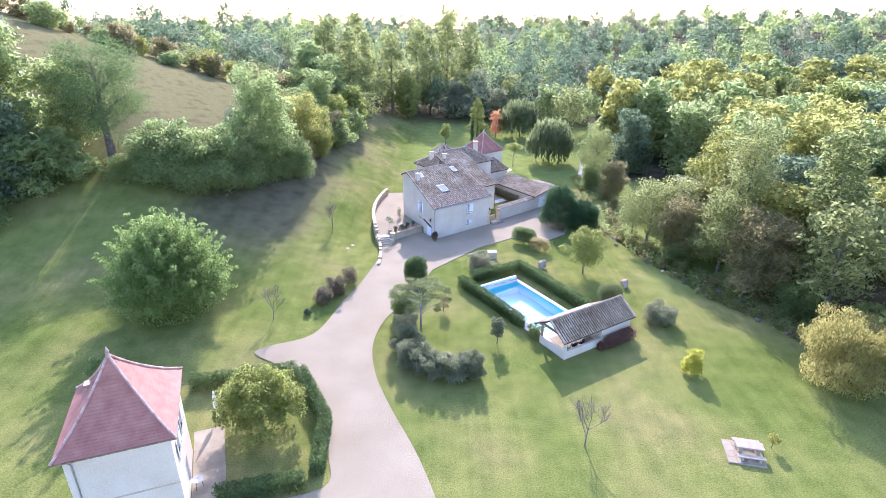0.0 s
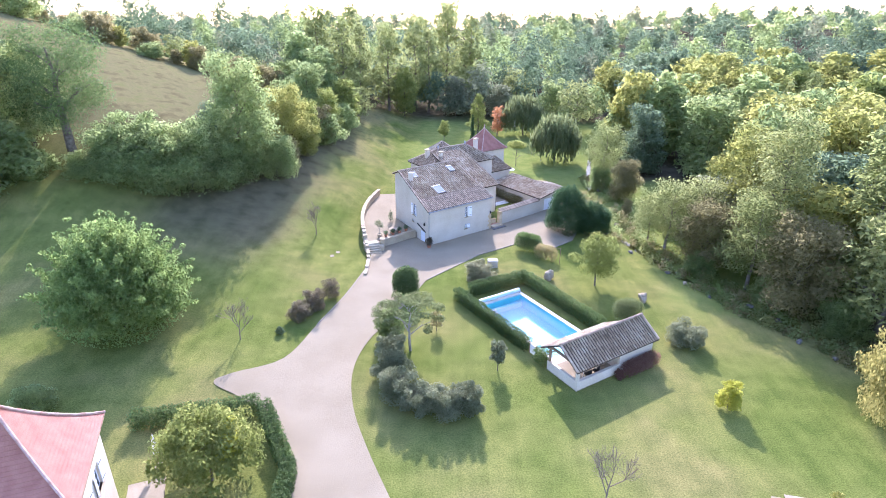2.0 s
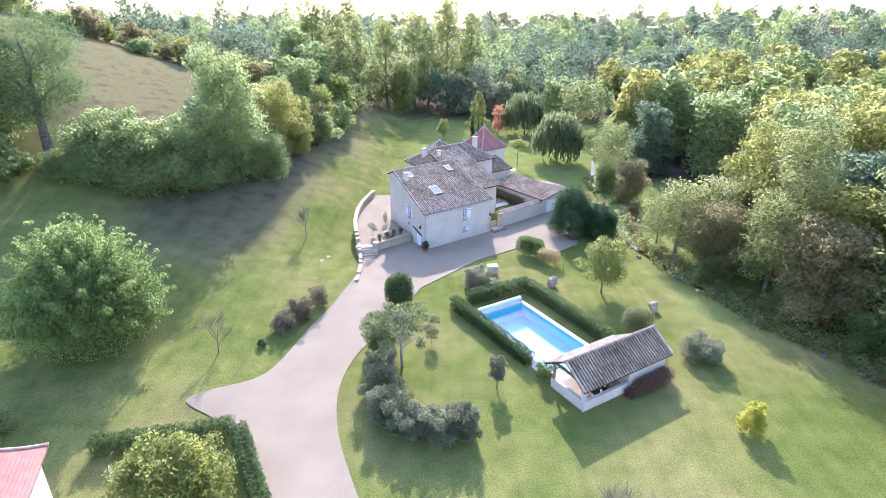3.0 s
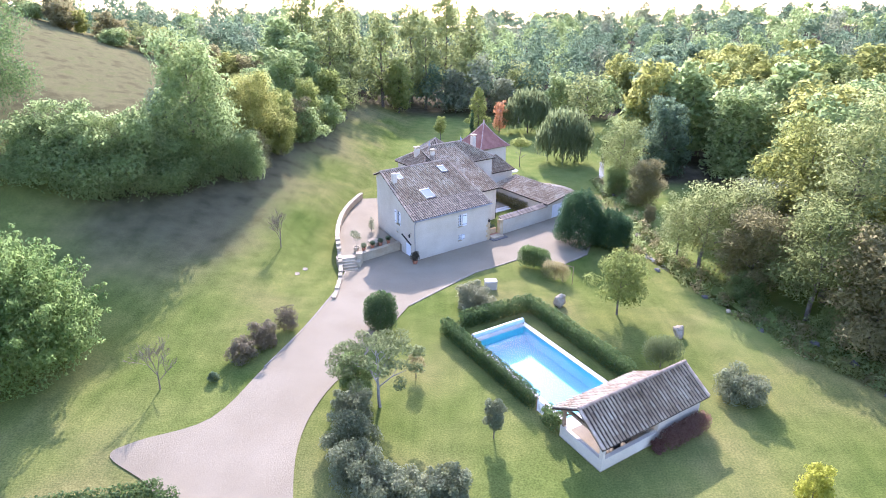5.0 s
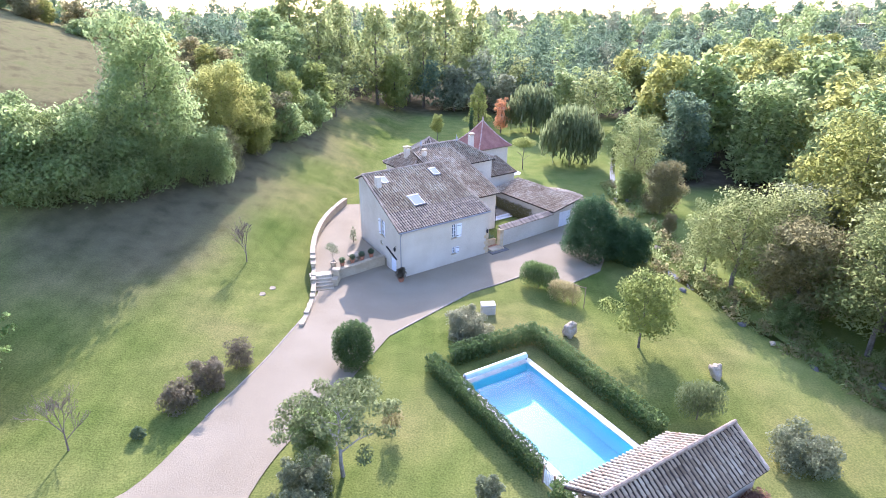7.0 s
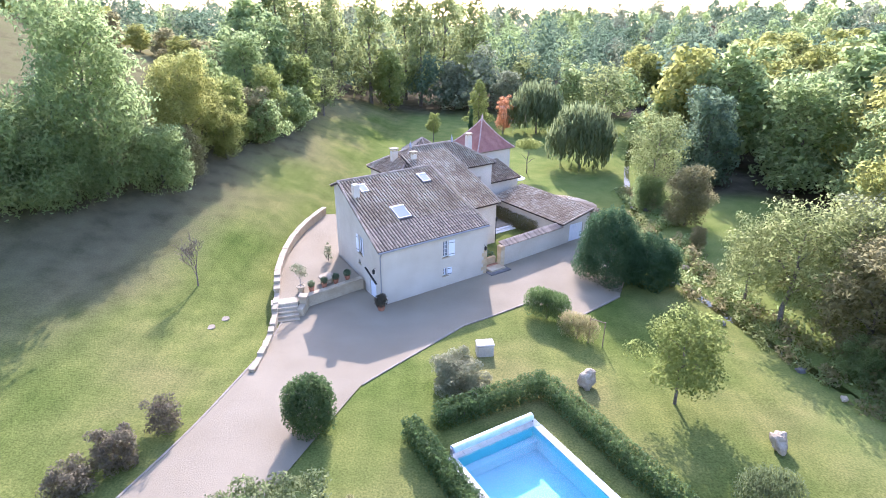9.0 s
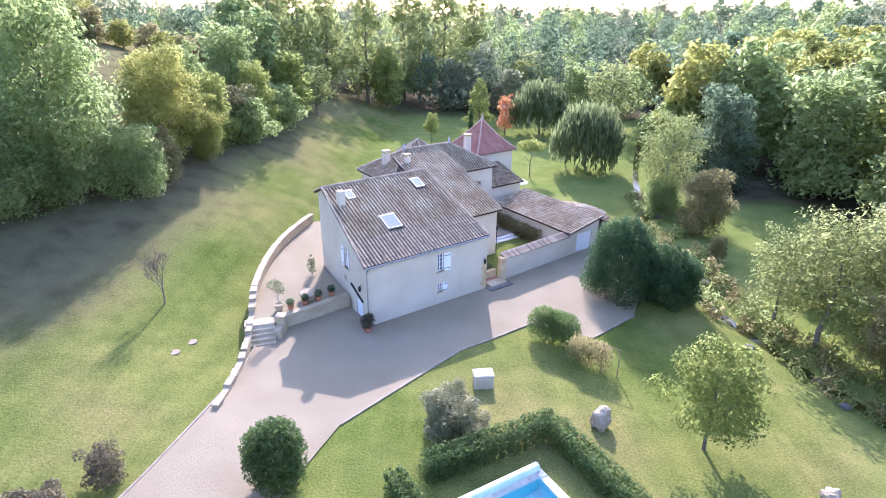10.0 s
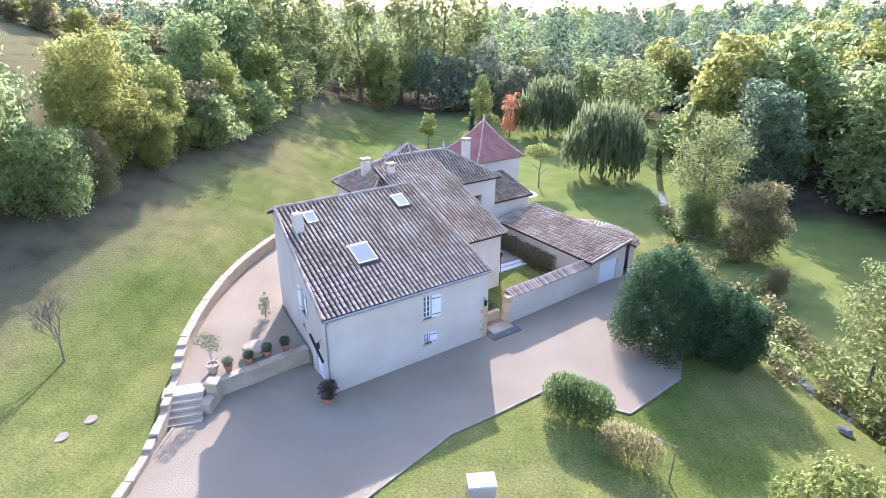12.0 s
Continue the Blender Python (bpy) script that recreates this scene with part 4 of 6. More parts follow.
def hedge(x0, y0, x1, y1, w, h, label, leaf="laurel", seed=1, density=260, size=0.2, group=""):
    """A clipped hedge from one end to the other."""
    d = math.hypot(x1 - x0, y1 - y0)
    rng = np.random.default_rng(seed)
    k = max(2, round(d / (w * 0.42)))
    blobs = []
    for i in range(k):
        for side in (-0.24, 0.24):
            for up in (0.24, 0.72):
                blobs.append((d * (i + 0.5) / k, w * side + rng.uniform(-0.05, 0.05), h * up * rng.uniform(0.95, 1.06), w * 0.34, w * 0.27, h * 0.25))
    ob = empty("hedge", pose(x0, y0, terrain((x0 + x1) / 2, (y0 + y1) / 2), 0, 0, math.degrees(math.atan2(y1 - y0, x1 - x0))))
    tagged(ob, label, "hedge", group)
    part("crown", leaf_mesh("crown", blobs, int(d * density * h * 1.7), size * 0.68, LEAF[leaf], rng, 0, 0.15), None, ob)
    bm = bmesh.new()
    for i in range(k):
        u = d * (i + 0.5) / k
        rod(bm, (u, 0, -0.1), (u + 0.05, 0.03, h * 0.7), 0.025, 0.012, 5)
    tagged(part("stems", bm, BARK, ob), kind="stuff")
    return ob


def bare_tree(name, x, y, h, r, label, seed):
    """A small tree that has dropped nearly all its leaves."""
    rng = random.Random(seed)
    ob = empty(name, pose(x, y, terrain(x, y)))
    tagged(ob, label, "tree")
    bm = bmesh.new()

    def grow(p, d, length, rad, depth):
        q = p + d * length
        rod(bm, p, q, rad, rad * 0.7, 5 if depth < 2 else 3)
        if depth >= 5:
            return
        for k in range(3 if depth > 2 else 4):
            e = Vector((rng.uniform(-1, 1), rng.uniform(-1, 1), rng.uniform(-0.1, 0.9)))
            grow(q if k else p.lerp(q, 0.6), (d * 0.85 + e * 0.7).normalized(), length * rng.uniform(0.52, 0.8), max(0.007, rad * 0.55), depth + 1)

    grow(Vector((0, 0, -0.1)), Vector((0.05, 0, 1)), h * 0.34, h * 0.014, 0)
    part("trunk", bm, TWIG, ob)
    return ob


def build_woods():
    """Wood-edge and hillside trees as single trees on shared meshes; the far woods as one mass."""
    rng = random.Random(5)
    protos = {}
    spec = {
        "round": ("mid", 13.0, 4.6, 0.8, 12, 0.55, 6400, 0.55), "dark": ("dark", 13.0, 4.4, 0.6, 12, 0.55, 6400, 0.55), "oak": ("hedge", 16.5, 6.4, 4.2, 6, 0.8, 8000, 0.44), "tall": ("olive", 18.0, 4.2, 1.6, 15, 0.4, 5200, 0.50),
        "yellow": ("yellow", 11.0, 4.0, 0.8, 11, 0.6, 6000, 0.50), "bright": ("bright", 11.0, 4.0, 0.8, 11, 0.5, 6000, 0.48), "autumn": ("autumn", 8.5, 3.4, 0.4, 10, 0.6, 4600, 0.45),
        "bush": ("mid", 5.0, 3.2, 0.0, 9, 0.7, 5200, 0.38), "grey": ("grey", 10.0, 3.6, 0.6, 11, 0.5, 5600, 0.44), "olive": ("olive", 10.0, 3.8, 2.2, 8, 0.6, 2900, 0.40),
    }
    labels = {"oak": "tall open-crowned green tree on a bare leaning trunk", "round": "broad leafy green tree", "dark": "dark green tree of the wood edge", "tall": "tall green tree of the wood", "yellow": "yellowing feathery tree of the wood", "bright": "fresh green leafy tree", "autumn": "thin tree turning brown", "bush": "low dense green thicket bush", "grey": "grey green willowy tree by the brook", "olive": "light olive green tree by the brook"}
    used = set()

    # how fine the leaves are: share of leaves, share of their size
    grade = {"fine": (3.2, 0.53), "usual": (1.25, 0.88), "coarse": (0.62, 1.28)}

    def place(kind, x, y, h, fat=1.0, leaves=None):
        leaf, ph, pr, base, n, top, count, size = spec[kind]
        away = math.hypot(x, y)
        leaves = leaves or ("fine" if y < 100 and away < 103 and x > -46 and x < 38 and y > 50 else "usual" if away < 122 else "coarse")
        v = rng.randrange(2)
        if (kind, v, leaves) not in protos:
            more, less = grade[leaves]
            protos[kind, v, leaves] = plant("tree", x, y, labels[kind], "tree", leaf, ph, pr, int(count * more), size * less, 100 + len(protos), base, n=n, top=top, group="wood-edge trees", three=True, trunk_r=0.62 if kind == "oak" else None)
        s = h / ph
        m = pose(x, y, terrain(x, y) - 0.1, 0, 0, rng.uniform(0, 360)) @ Matrix.Diagonal((s * fat, s * fat, s, 1))
        if (kind, v, leaves) not in used:
            used.add((kind, v, leaves))
            protos[kind, v, leaves].matrix_basis = m
            return
        ob = copy_thing(protos[kind, v, leaves], pose(0, 0, 0))
        ob.matrix_basis = m

    # left wood edge under the hill: (kind, x, y, height, fatness)
    for row in (("oak", -45.5, 76.3, 16.5, 1.0), ("dark", -54, 67, 13.5, 1.1), ("round", -61, 71, 15, 1.2), ("bush", -37.5, 74.5, 7.5, 1.2), ("bush", -33.5, 75.2, 8.8, 1.0), ("bush", -29.5, 78.0, 7.5, 1.0), ("round", -26.5, 82, 16.6, 0.95),
                ("dark", -31, 85, 8, 1.1), ("yellow", -23.5, 92.5, 11.3, 0.95), ("yellow", -26, 96, 9.5, 1.0), ("bright", -21.6, 100.5, 8.6, 0.8), ("round", -26, 104, 9, 1.1), ("bright", -20.5, 110, 9.0, 0.9), ("round", -25, 115, 11, 1.1), ("bright", -19.5, 121, 9.5, 1.2),
                ("round", -25, 126, 13, 1.1), ("autumn", -21, 105, 6.5, 1.2), ("bush", -48, 72, 3.4, 1.5), ("bush", -42.5, 73.5, 3.6, 1.3), ("olive", -18, 130, 8, 1.2), ("tall", -22, 138, 20, 1.1), ("round", -30, 132, 14, 1.2), ("tall", -29, 146, 21, 1.1), ("tall", -20, 150, 20, 1.0), ("tall", -14, 158, 22, 1.0), ("tall", -24, 164, 24, 1.0),
                ("bush", -38.6, 76.8, 7.6, 1.0), ("bush", -31.2, 76.2, 8.6, 1.0), ("bush", -50.5, 69.5, 8, 1.2), ("bush", -27.5, 79.5, 6.5, 0.9), ("bush", -23.2, 85.5, 6.5, 0.9), ("autumn", -22.4, 89.0, 5.5, 1.0), ("yellow", -21.4, 96.5, 7.5, 0.9), ("bush", -20.4, 105.5, 5.5, 1.1), ("bush", -19.4, 114.5, 6.0, 1.1), ("bush", -60, 62, 6, 1.3), ("dark", -67, 64, 12, 1.2), ("round", -72, 72, 14, 1.2), ("bush", -54, 62, 4.5, 1.2), ("round", -57, 74, 17, 1.1), ("dark", -63, 78, 17, 1.1), ("round", -50.5, 77, 12.5, 1.0)):
        place(*row)
    # shrubs along the crest of the meadow
    for k in range(46):
        x = -34 - 2.1 * k
        y = 127 + rng.uniform(-5, 5)
        place(rng.choice(["autumn", "yellow", "autumn", "bush", "olive", "autumn"]), x, y, rng.uniform(2.0, 5.5), rng.uniform(1.0, 1.6))
    # clump beyond the far lawn
    for row in (("bright", -10, 156, 12.5, 0.9), ("tall", -4, 166, 22, 0.9), ("grey", 3.5, 161, 10.5, 1.2), ("tall", -8, 174, 25, 1.0), ("olive", 9, 168, 12, 1.3), ("tall", 1, 178, 29, 0.95), ("tall", 8, 182, 25, 1.0), ("grey", 15, 158, 9, 1.3), ("olive", 20, 166, 12, 1.3), ("round", 27, 150, 11, 1.2), ("olive", 31, 140, 12, 1.2), ("bush", 36, 128, 6, 1.3), ("round", 36, 121, 10, 1.2)):
        place(*row)
    # trees along the brook
    for row in (("olive", 26.8, 98.0, 10.8, 0.95), ("bush", 26.2, 97.0, 4.0, 0.9), ("autumn", 28.3, 91.0, 6.8, 1.05), ("olive", 27.6, 70.6, 9.6, 1.2), ("olive", 26.6, 74.0, 7.6, 0.9), ("autumn", 30.2, 65.8, 8.6, 1.15), ("olive", 31.0, 70.5, 10.0, 1.1), ("olive", 32.6, 60.5, 11.0, 1.1), ("autumn", 34.8, 56.0, 10.0, 1.1), ("tall", 36.0, 64.0, 18.0, 1.15), ("tall", 42.0, 58.0, 18.0, 1.2),
                ("olive", 39.0, 50.5, 13.0, 1.1), ("round", 45.0, 44.0, 14.0, 1.1), ("tall", 50.0, 52.0, 18.0, 1.2), ("bush", 36.8, 51.5, 4.0, 1.0), ("bush", 33.4, 57.6, 3.4, 1.0), ("bush", 40.5, 46.0, 4.4, 1.1), ("autumn", 27.0, 84.5, 2.6, 0.9), ("bush", 29.0, 64.0, 3.0, 0.9), ("round", 50, 37, 13, 1.2), ("tall", 57, 44, 18, 1.2), ("round", 52, 27, 13, 1.1), ("dark", 60, 32, 15, 1.2), ("autumn", 31.5, 77.5, 5.5, 1.1), ("yellow", 36, 76, 8, 1.0), ("grey", 33.5, 72.5, 9.5, 1.1)):
        place(*row)
    # wood across the brook
    spots = []
    for _ in range(4000):
        x, y = rng.uniform(26, 150), rng.uniform(60, 175)
        if stream_offset(x, min(y, 148)) < 6 or (x < 46 and 74 < y < 103) or (x < 36 and y < 74) or (x < 35 and y < 128) or x > 25 + y * 0.95:
            continue
        if min([math.hypot(x - a, y - b) for a, b in spots] or [99]) < 6.6:
            continue
        spots.append((x, y))
        if len(spots) >= 160:
            break
    for x, y in spots:
        kind = rng.choice(["round", "yellow", "yellow", "bright", "yellow", "dark", "round", "yellow", "tall", "yellow"])
        place(kind, x, y, rng.uniform(11.5, 17.0), rng.uniform(1.0, 1.3))
    # scrub along the brook's banks
    weeds = np.random.default_rng(21)
    bank = []
    for k in range(230):
        x, y, a = along(STREAM, 0.30 + 0.48 * k / 230)
        side = weeds.uniform(-1.3, 3.4)
        x, y = x - math.sin(a) * side, y + math.cos(a) * side
        h = weeds.uniform(0.3, 0.9)
        bank.append((x, y, terrain(x, y) + h * 0.4, weeds.uniform(0.4, 0.9), weeds.uniform(0.4, 0.9), h))
    for leaf, pick in (("autumn", bank[::3]), ("olive", bank[1::3]), ("mid", bank[2::3])):
        tagged(new("bank_scrub", leaf_mesh("bank_scrub", pick, len(pick) * 120, 0.28, LEAF[leaf], weeds, three=True)), "tangled weeds and scrub on the brook's bank", "scrub", kind="stuff")
    # far woods as one mass
    far = np.random.default_rng(9)
    blobs = {(k, f): [] for k in ("mid", "dark", "olive", "grey") for f in (False, True)}
    taken = set()
    for _ in range(16000):
        a, r = far.uniform(-0.85, 0.80), 158 + 375 * far.random() ** 1.25
        x, y = math.sin(a) * r, math.cos(a) * r
        d = -(x + 7)
        if r < 190 and (d > 22 and x < -30) or y < 95:
            continue
        if r < 200 and x > 40 and y < 176:
            continue
        cell = (int(x / (5.0 + r / 52)), int(y / (5.0 + r / 52)))
        if cell in taken:
            continue
        taken.add(cell)
        h = far.uniform(6.5, 14.5) * (1.45 if far.random() < 0.12 else 1.0)
        s = (2.6 + h * 0.12 + r * 0.006) * far.uniform(0.75, 1.2)
        z = terrain(x, y)
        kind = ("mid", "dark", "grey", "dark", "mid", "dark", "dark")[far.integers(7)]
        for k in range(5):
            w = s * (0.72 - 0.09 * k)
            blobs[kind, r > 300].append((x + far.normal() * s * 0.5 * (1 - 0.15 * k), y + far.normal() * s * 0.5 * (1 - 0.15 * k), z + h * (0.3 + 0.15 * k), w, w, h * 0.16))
    # shrubs along the top of the meadow
    for k in range(46):
        x = -108 + 78 * k / 45
        y = 168 + 12 * noise.noise((k * 0.3, 0, 0)) + 0.12 * (x + 70) ** 2 / 20
        h = far.uniform(3, 6)
        blobs["olive" if k % 3 else "mid", False].append((x, y, terrain(x, y) + h * 0.45, 2.6, 2.6, h * 0.55))
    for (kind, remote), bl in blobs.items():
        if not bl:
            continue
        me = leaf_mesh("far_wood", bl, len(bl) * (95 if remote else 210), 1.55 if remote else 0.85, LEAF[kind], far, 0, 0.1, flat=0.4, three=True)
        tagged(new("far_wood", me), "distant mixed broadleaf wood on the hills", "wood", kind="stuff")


def build_garden():
    P = plant
    # bamboo-like mass on the lawn
    rng = np.random.default_rng(3)
    bl = [(0, 0, 3.6, 5.0, 4.5, 3.6), (0.3, 0, 6.3, 3.4, 3.1, 2.4)] * 3
    for k in range(96):      # arching plumes, each a chain of tufts that thins to its tip
        a, t = k * 2.4, (k + 0.5) / 96
        lift = 0.12 + 1.38 * t ** 0.85
        reach = rng.uniform(0.86, 1.14)
        bow = rng.uniform(0.5, 1.1)
        for q in range(6):
            d = 0.62 + 0.085 * q * reach + 0.015 * q
            out, up = math.cos(lift) * 6.3 * d, math.sin(lift) * 7.9 * d
            w = 0.78 - 0.105 * q
            bl.append((math.cos(a) * out, math.sin(a) * out * 0.92, 1.3 + up + 0.28 * q - 0.05 * bow * q * q, w, w, w * 0.75))
    P("bamboo_clump", -27.5, 50.6, "big rounded dense clump of feathery green bamboo", "bamboo", "bamboo", 9.4, 5.8, 40000, 0.44, 3, blobs=bl, limbs=8, fill=0.1, droop=0.12)
    for x, y, h, r, seed in ((21.6, 113.4, 9.2, 4.9, 11), (18.5, 137.0, 9.2, 5.2, 12)):
        w = np.random.default_rng(seed)
        bl = [(0, 0, h * 0.72, r * 0.7, r * 0.7, h * 0.24)]
        for k in range(60):
            a, rr = k * 2.4, r * math.sqrt((k + 1) / 60) * w.uniform(0.85, 1.0)
            z1 = h * (0.97 - 0.42 * (rr / r) ** 2)
            z0 = w.uniform(0.6, 2.2) if rr > r * 0.5 else h * 0.45
            bl.append((math.cos(a) * rr, math.sin(a) * rr, (z0 + z1) / 2, 0.5, 0.5, (z1 - z0) / 2))
        P("willow", x, y, "weeping willow with long hanging green curtains", "willow", "willow", h, r, 3800, 1.5, seed, blobs=bl, droop=0.93, group="weeping willows", fill=0.4)
    P("conifer", 8.1, 137.5, "slender bright green pointed conifer", "tree", "bright", 9.4, 2.7, 3600, 0.4, 13, 0.6, top=0.08, n=10)
    P("cypress", 6.6, 131.0, "narrow dark pointed cypress tree", "tree", "laurel", 6.0, 0.6, 1200, 0.3, 14, 0.1, top=0.3, n=8)
    P("maple", 12.5, 136.5, "small orange autumn tree", "tree", "orange", 6.8, 1.9, 2200, 0.35, 15, 0.6)
    bl = [(math.cos(k * 1.05) * 1.0, math.sin(k * 1.05) * 1.0, 4.0, 0.9, 0.9, 0.45) for k in range(6)] + [(0, 0, 4.3, 1.0, 1.0, 0.5)]
    P("mulberry", 13.9, 110.4, "small flat-topped umbrella tree", "tree", "bright", 4.8, 1.8, 1800, 0.3, 16, blobs=bl)
    P("sapling", 0.4, 128.7, "young pale green lawn tree", "tree", "bright", 5.0, 1.5, 1600, 0.3, 17, 1.6)
    # evergreens at the forecourt
    bl = [(1.75 * math.cos(k * 2.4) * (1.1 - k / 40), 1.5 * math.sin(k * 2.4) * (1.1 - k / 40), 0.8 + 4.6 * k / 26, 1.15, 1.1, 1.0) for k in range(26)] + [(0, 0, 2.8, 2.3, 2.1, 2.8)]
    bl += [(2.0 * math.cos(k * 2.4) * (1 - k / 30), 1.8 * math.sin(k * 2.4) * (1 - k / 30), 3.6 + 2.5 * k / 22, 0.24, 0.24, 0.62) for k in range(22)]
    P("laurel", 16.9, 77.6, "tall dense dark glossy evergreen laurel", "bush", "laurel", 6.4, 3.0, 30000, 0.23, 18, blobs=bl, group="evergreen bushes")
    bl = [(1.5 * math.cos(k * 2.4), 1.3 * math.sin(k * 2.4), 0.6 + 2.8 * k / 20, 0.85, 0.85, 0.75) for k in range(20)] + [(0, 0, 1.8, 1.8, 1.6, 1.9)]
    bl += [(1.6 * math.cos(k * 2.4) * (1 - k / 26), 1.4 * math.sin(k * 2.4) * (1 - k / 26), 2.6 + 1.5 * k / 18, 0.2, 0.2, 0.55) for k in range(18)]
    P("laurel", 20.2, 76.9, "rounded dark glossy evergreen laurel", "bush", "laurel", 4.3, 2.3, 19000, 0.22, 19, blobs=bl, group="evergreen bushes")
    P("lawn_tree", 16.8, 61.1, "round-headed young green tree on slender trunk", "tree", "bright", 5.8, 2.8, 4600, 0.30, 20, 1.4, n=12, trunk_r=0.1)
    for x, y, seed, leaf, full, k in ((11.0, 71.0, 21, "hedge", 6400, 1.0), (12.7, 68.2, 22, "autumn", 2300, 0.82)):
        bl = [(dx * k, 0.1 * dx, 1.1 * k, 0.6 * k, 0.7 * k, 0.95 * k) for dx in (-1.1, -0.55, 0.0, 0.55, 1.1)] + [(dx * k, 0, 1.85 * k, 0.8 * k, 0.72 * k, 0.4 * k) for dx in (-0.6, 0.1, 0.7)]
        P("weeping_shrub", x, y, "clipped flat-topped weeping shrub with hanging twigs", "bush", leaf, 2.2 * k, 1.5 * k, full, 0.26, seed, blobs=bl, droop=0.6, yaw=-35, group="weeping shrubs")
    P("round_shrub", 4.7, 62.2, "rounded silvery green shrub", "bush", "silver", 2.2, 1.75, 6200, 0.22, 23, 0.0, squeeze=0.9, top=0.85)
    bl = [(0, 0, 1.6, 1.2, 1.15, 1.6)] * 5 + [(0.75 * math.cos(k * 2.4), 0.7 * math.sin(k * 2.4), 0.7 + 2.3 * k / 14, 0.55, 0.55, 0.5) for k in range(14)]
    P("clipped_bush", -3.1, 58.2, "dark dense egg-shaped evergreen bush beside the drive", "bush", "hedge", 3.4, 1.5, 7000, 0.24, 24, blobs=bl)
    rng = np.random.default_rng(25)
    bl = []
    for k in range(34):
        a, rr = k * 2.4, 3.1 * math.sqrt((k + 0.5) / 34)
        bl.append((math.cos(a) * rr, math.sin(a) * rr * 0.9, 4.9 - 0.13 * rr * rr + rng.uniform(-0.35, 0.35), rng.uniform(0.35, 0.6), rng.uniform(0.35, 0.6), 0.24))
    P("albizia", -2.1, 48.6, "spreading small tree with feathery yellow green leaves", "tree", "willow", 5.6, 3.0, 2600, 0.28, 25, blobs=bl, trunk_r=0.13, limbs=11, bark=GREYBARK)
    P("sapling", 0.1, 51.8, "tiny reddish green sapling", "tree", "autumn", 2.2, 0.7, 500, 0.22, 26, 0.5)
    row = [(-3.9, 50.4, 1.5, 3.2, "mid"), (-3.6, 47.4, 1.4, 2.4, "grey"), (-3.3, 44.6, 1.6, 2.9, "grey"), (-2.6, 42.0, 1.7, 2.8, "grey"), (-0.8, 40.6, 1.6, 2.5, "grey"), (1.0, 40.3, 1.6, 2.6, "grey"), (2.6, 40.6, 1.4, 2.6, "grey")]
    for i, (x, y, r, h, leaf) in enumerate(row):
        P("shrub", x, y, "bushy grey green border shrub beside the drive", "bush", leaf, h, r, 4200, 0.25, 30 + i, 0.0, squeeze=1.1, top=0.8, group="border shrubs")
    P("standard_shrub", 5.2, 45.8, "small clipped standard on several stems", "bush", "grey", 2.9, 0.95, 1800, 0.22, 40, 0.9, n=6, trunk_r=0.05)
    bl = [(dx, 0, 1.45, 0.6, 0.75, 0.95) for dx in (-0.8, -0.3, 0.3, 0.8)] + [(0, 0, 2.1, 1.0, 0.8, 0.4)]
    P("weeping_shrub", 17.9, 53.4, "clipped weeping shrub on two stems", "bush", "willow", 2.5, 1.3, 3600, 0.24, 41, blobs=bl, droop=0.6, group="weeping shrubs")
    P("shrub", 22.1, 49.9, "low rounded grey green shrub", "bush", "grey", 2.1, 1.9, 5200, 0.24, 42, 0.0, squeeze=0.9, top=0.85)
    P("shrub", 21.9, 41.3, "small bright yellow green shrub", "bush", "lime", 2.4, 1.05, 2200, 0.22, 43, 0.1, top=0.6)
    P("golden_willow", 34.0, 40.0, "broad golden yellow leafed weeping tree", "tree", "gold", 6.8, 4.4, 16000, 0.4, 44, 0.3, droop=0.5, top=0.75, n=14)
    P("sapling", 24.2, 32.2, "tiny yellow green sapling", "tree", "yellow", 1.3, 0.5, 260, 0.2, 45, 0.5)
    P("bush", -11.8, 55.4, "straggly dark purple green bush on the lawn", "bush", "purple", 2.3, 1.25, 2200, 0.24, 46, 0.0, top=0.8)
    P("bush", -12.9, 53.6, "straggly dark purple green bush on the lawn", "bush", "purple", 1.9, 1.15, 1700, 0.24, 47, 0.0, top=0.8)
    P("bush", -10.7, 58.0, "thin straggly brown green bush on the lawn", "bush", "purple", 2.2, 1.1, 1300, 0.22, 49, 0.0, top=0.8)
    P("ball_bush", -14.0, 51.0, "small dark ball bush on the lawn", "bush", "dark", 0.7, 0.5, 600, 0.16, 48, 0.0, n=5, trunk=False)
    bare_tree("bare_tree", 10.5, 32.3, 4.7, 1.0, "young leafless tree with pale twigs", 1)
    bare_tree("bare_tree", -17.2, 49.8, 3.8, 1.3, "small leafless lawn tree with fine reddish twigs", 2)
    bare_tree("bare_tree", -15.4, 73.2, 4.2, 1.4, "small leafless lawn tree with grey twigs", 3)
    rng = np.random.default_rng(50)
    bl = [(0, 0, 2.7, 1.9, 1.9, 1.5)] * 2
    for k in range(60):
        a, t = k * 2.4, (k + 0.5) / 60
        rr = 2.9 * math.sqrt(1 - (t * 0.94) ** 2) * rng.uniform(0.6, 1.08)
        bl.append((math.cos(a) * rr, math.sin(a) * rr, 1.5 + 3.2 * t + rng.uniform(-0.3, 0.4), rng.uniform(0.5, 0.85), rng.uniform(0.5, 0.85), rng.uniform(0.35, 0.6)))
    fig = P("fig_tree", -13.7, 34.0, "spreading leafy green garden tree turning yellow", "tree", "bright", 5.0, 3.0, 7000, 0.36, 50, blobs=bl, limbs=9)
    gold = [(1.6 + 0.35 * math.cos(k * 2.4), -0.3 + 0.8 * math.sin(k * 2.4), 2.9 + 0.22 * k, 0.45, 0.45, 0.3) for k in range(7)]
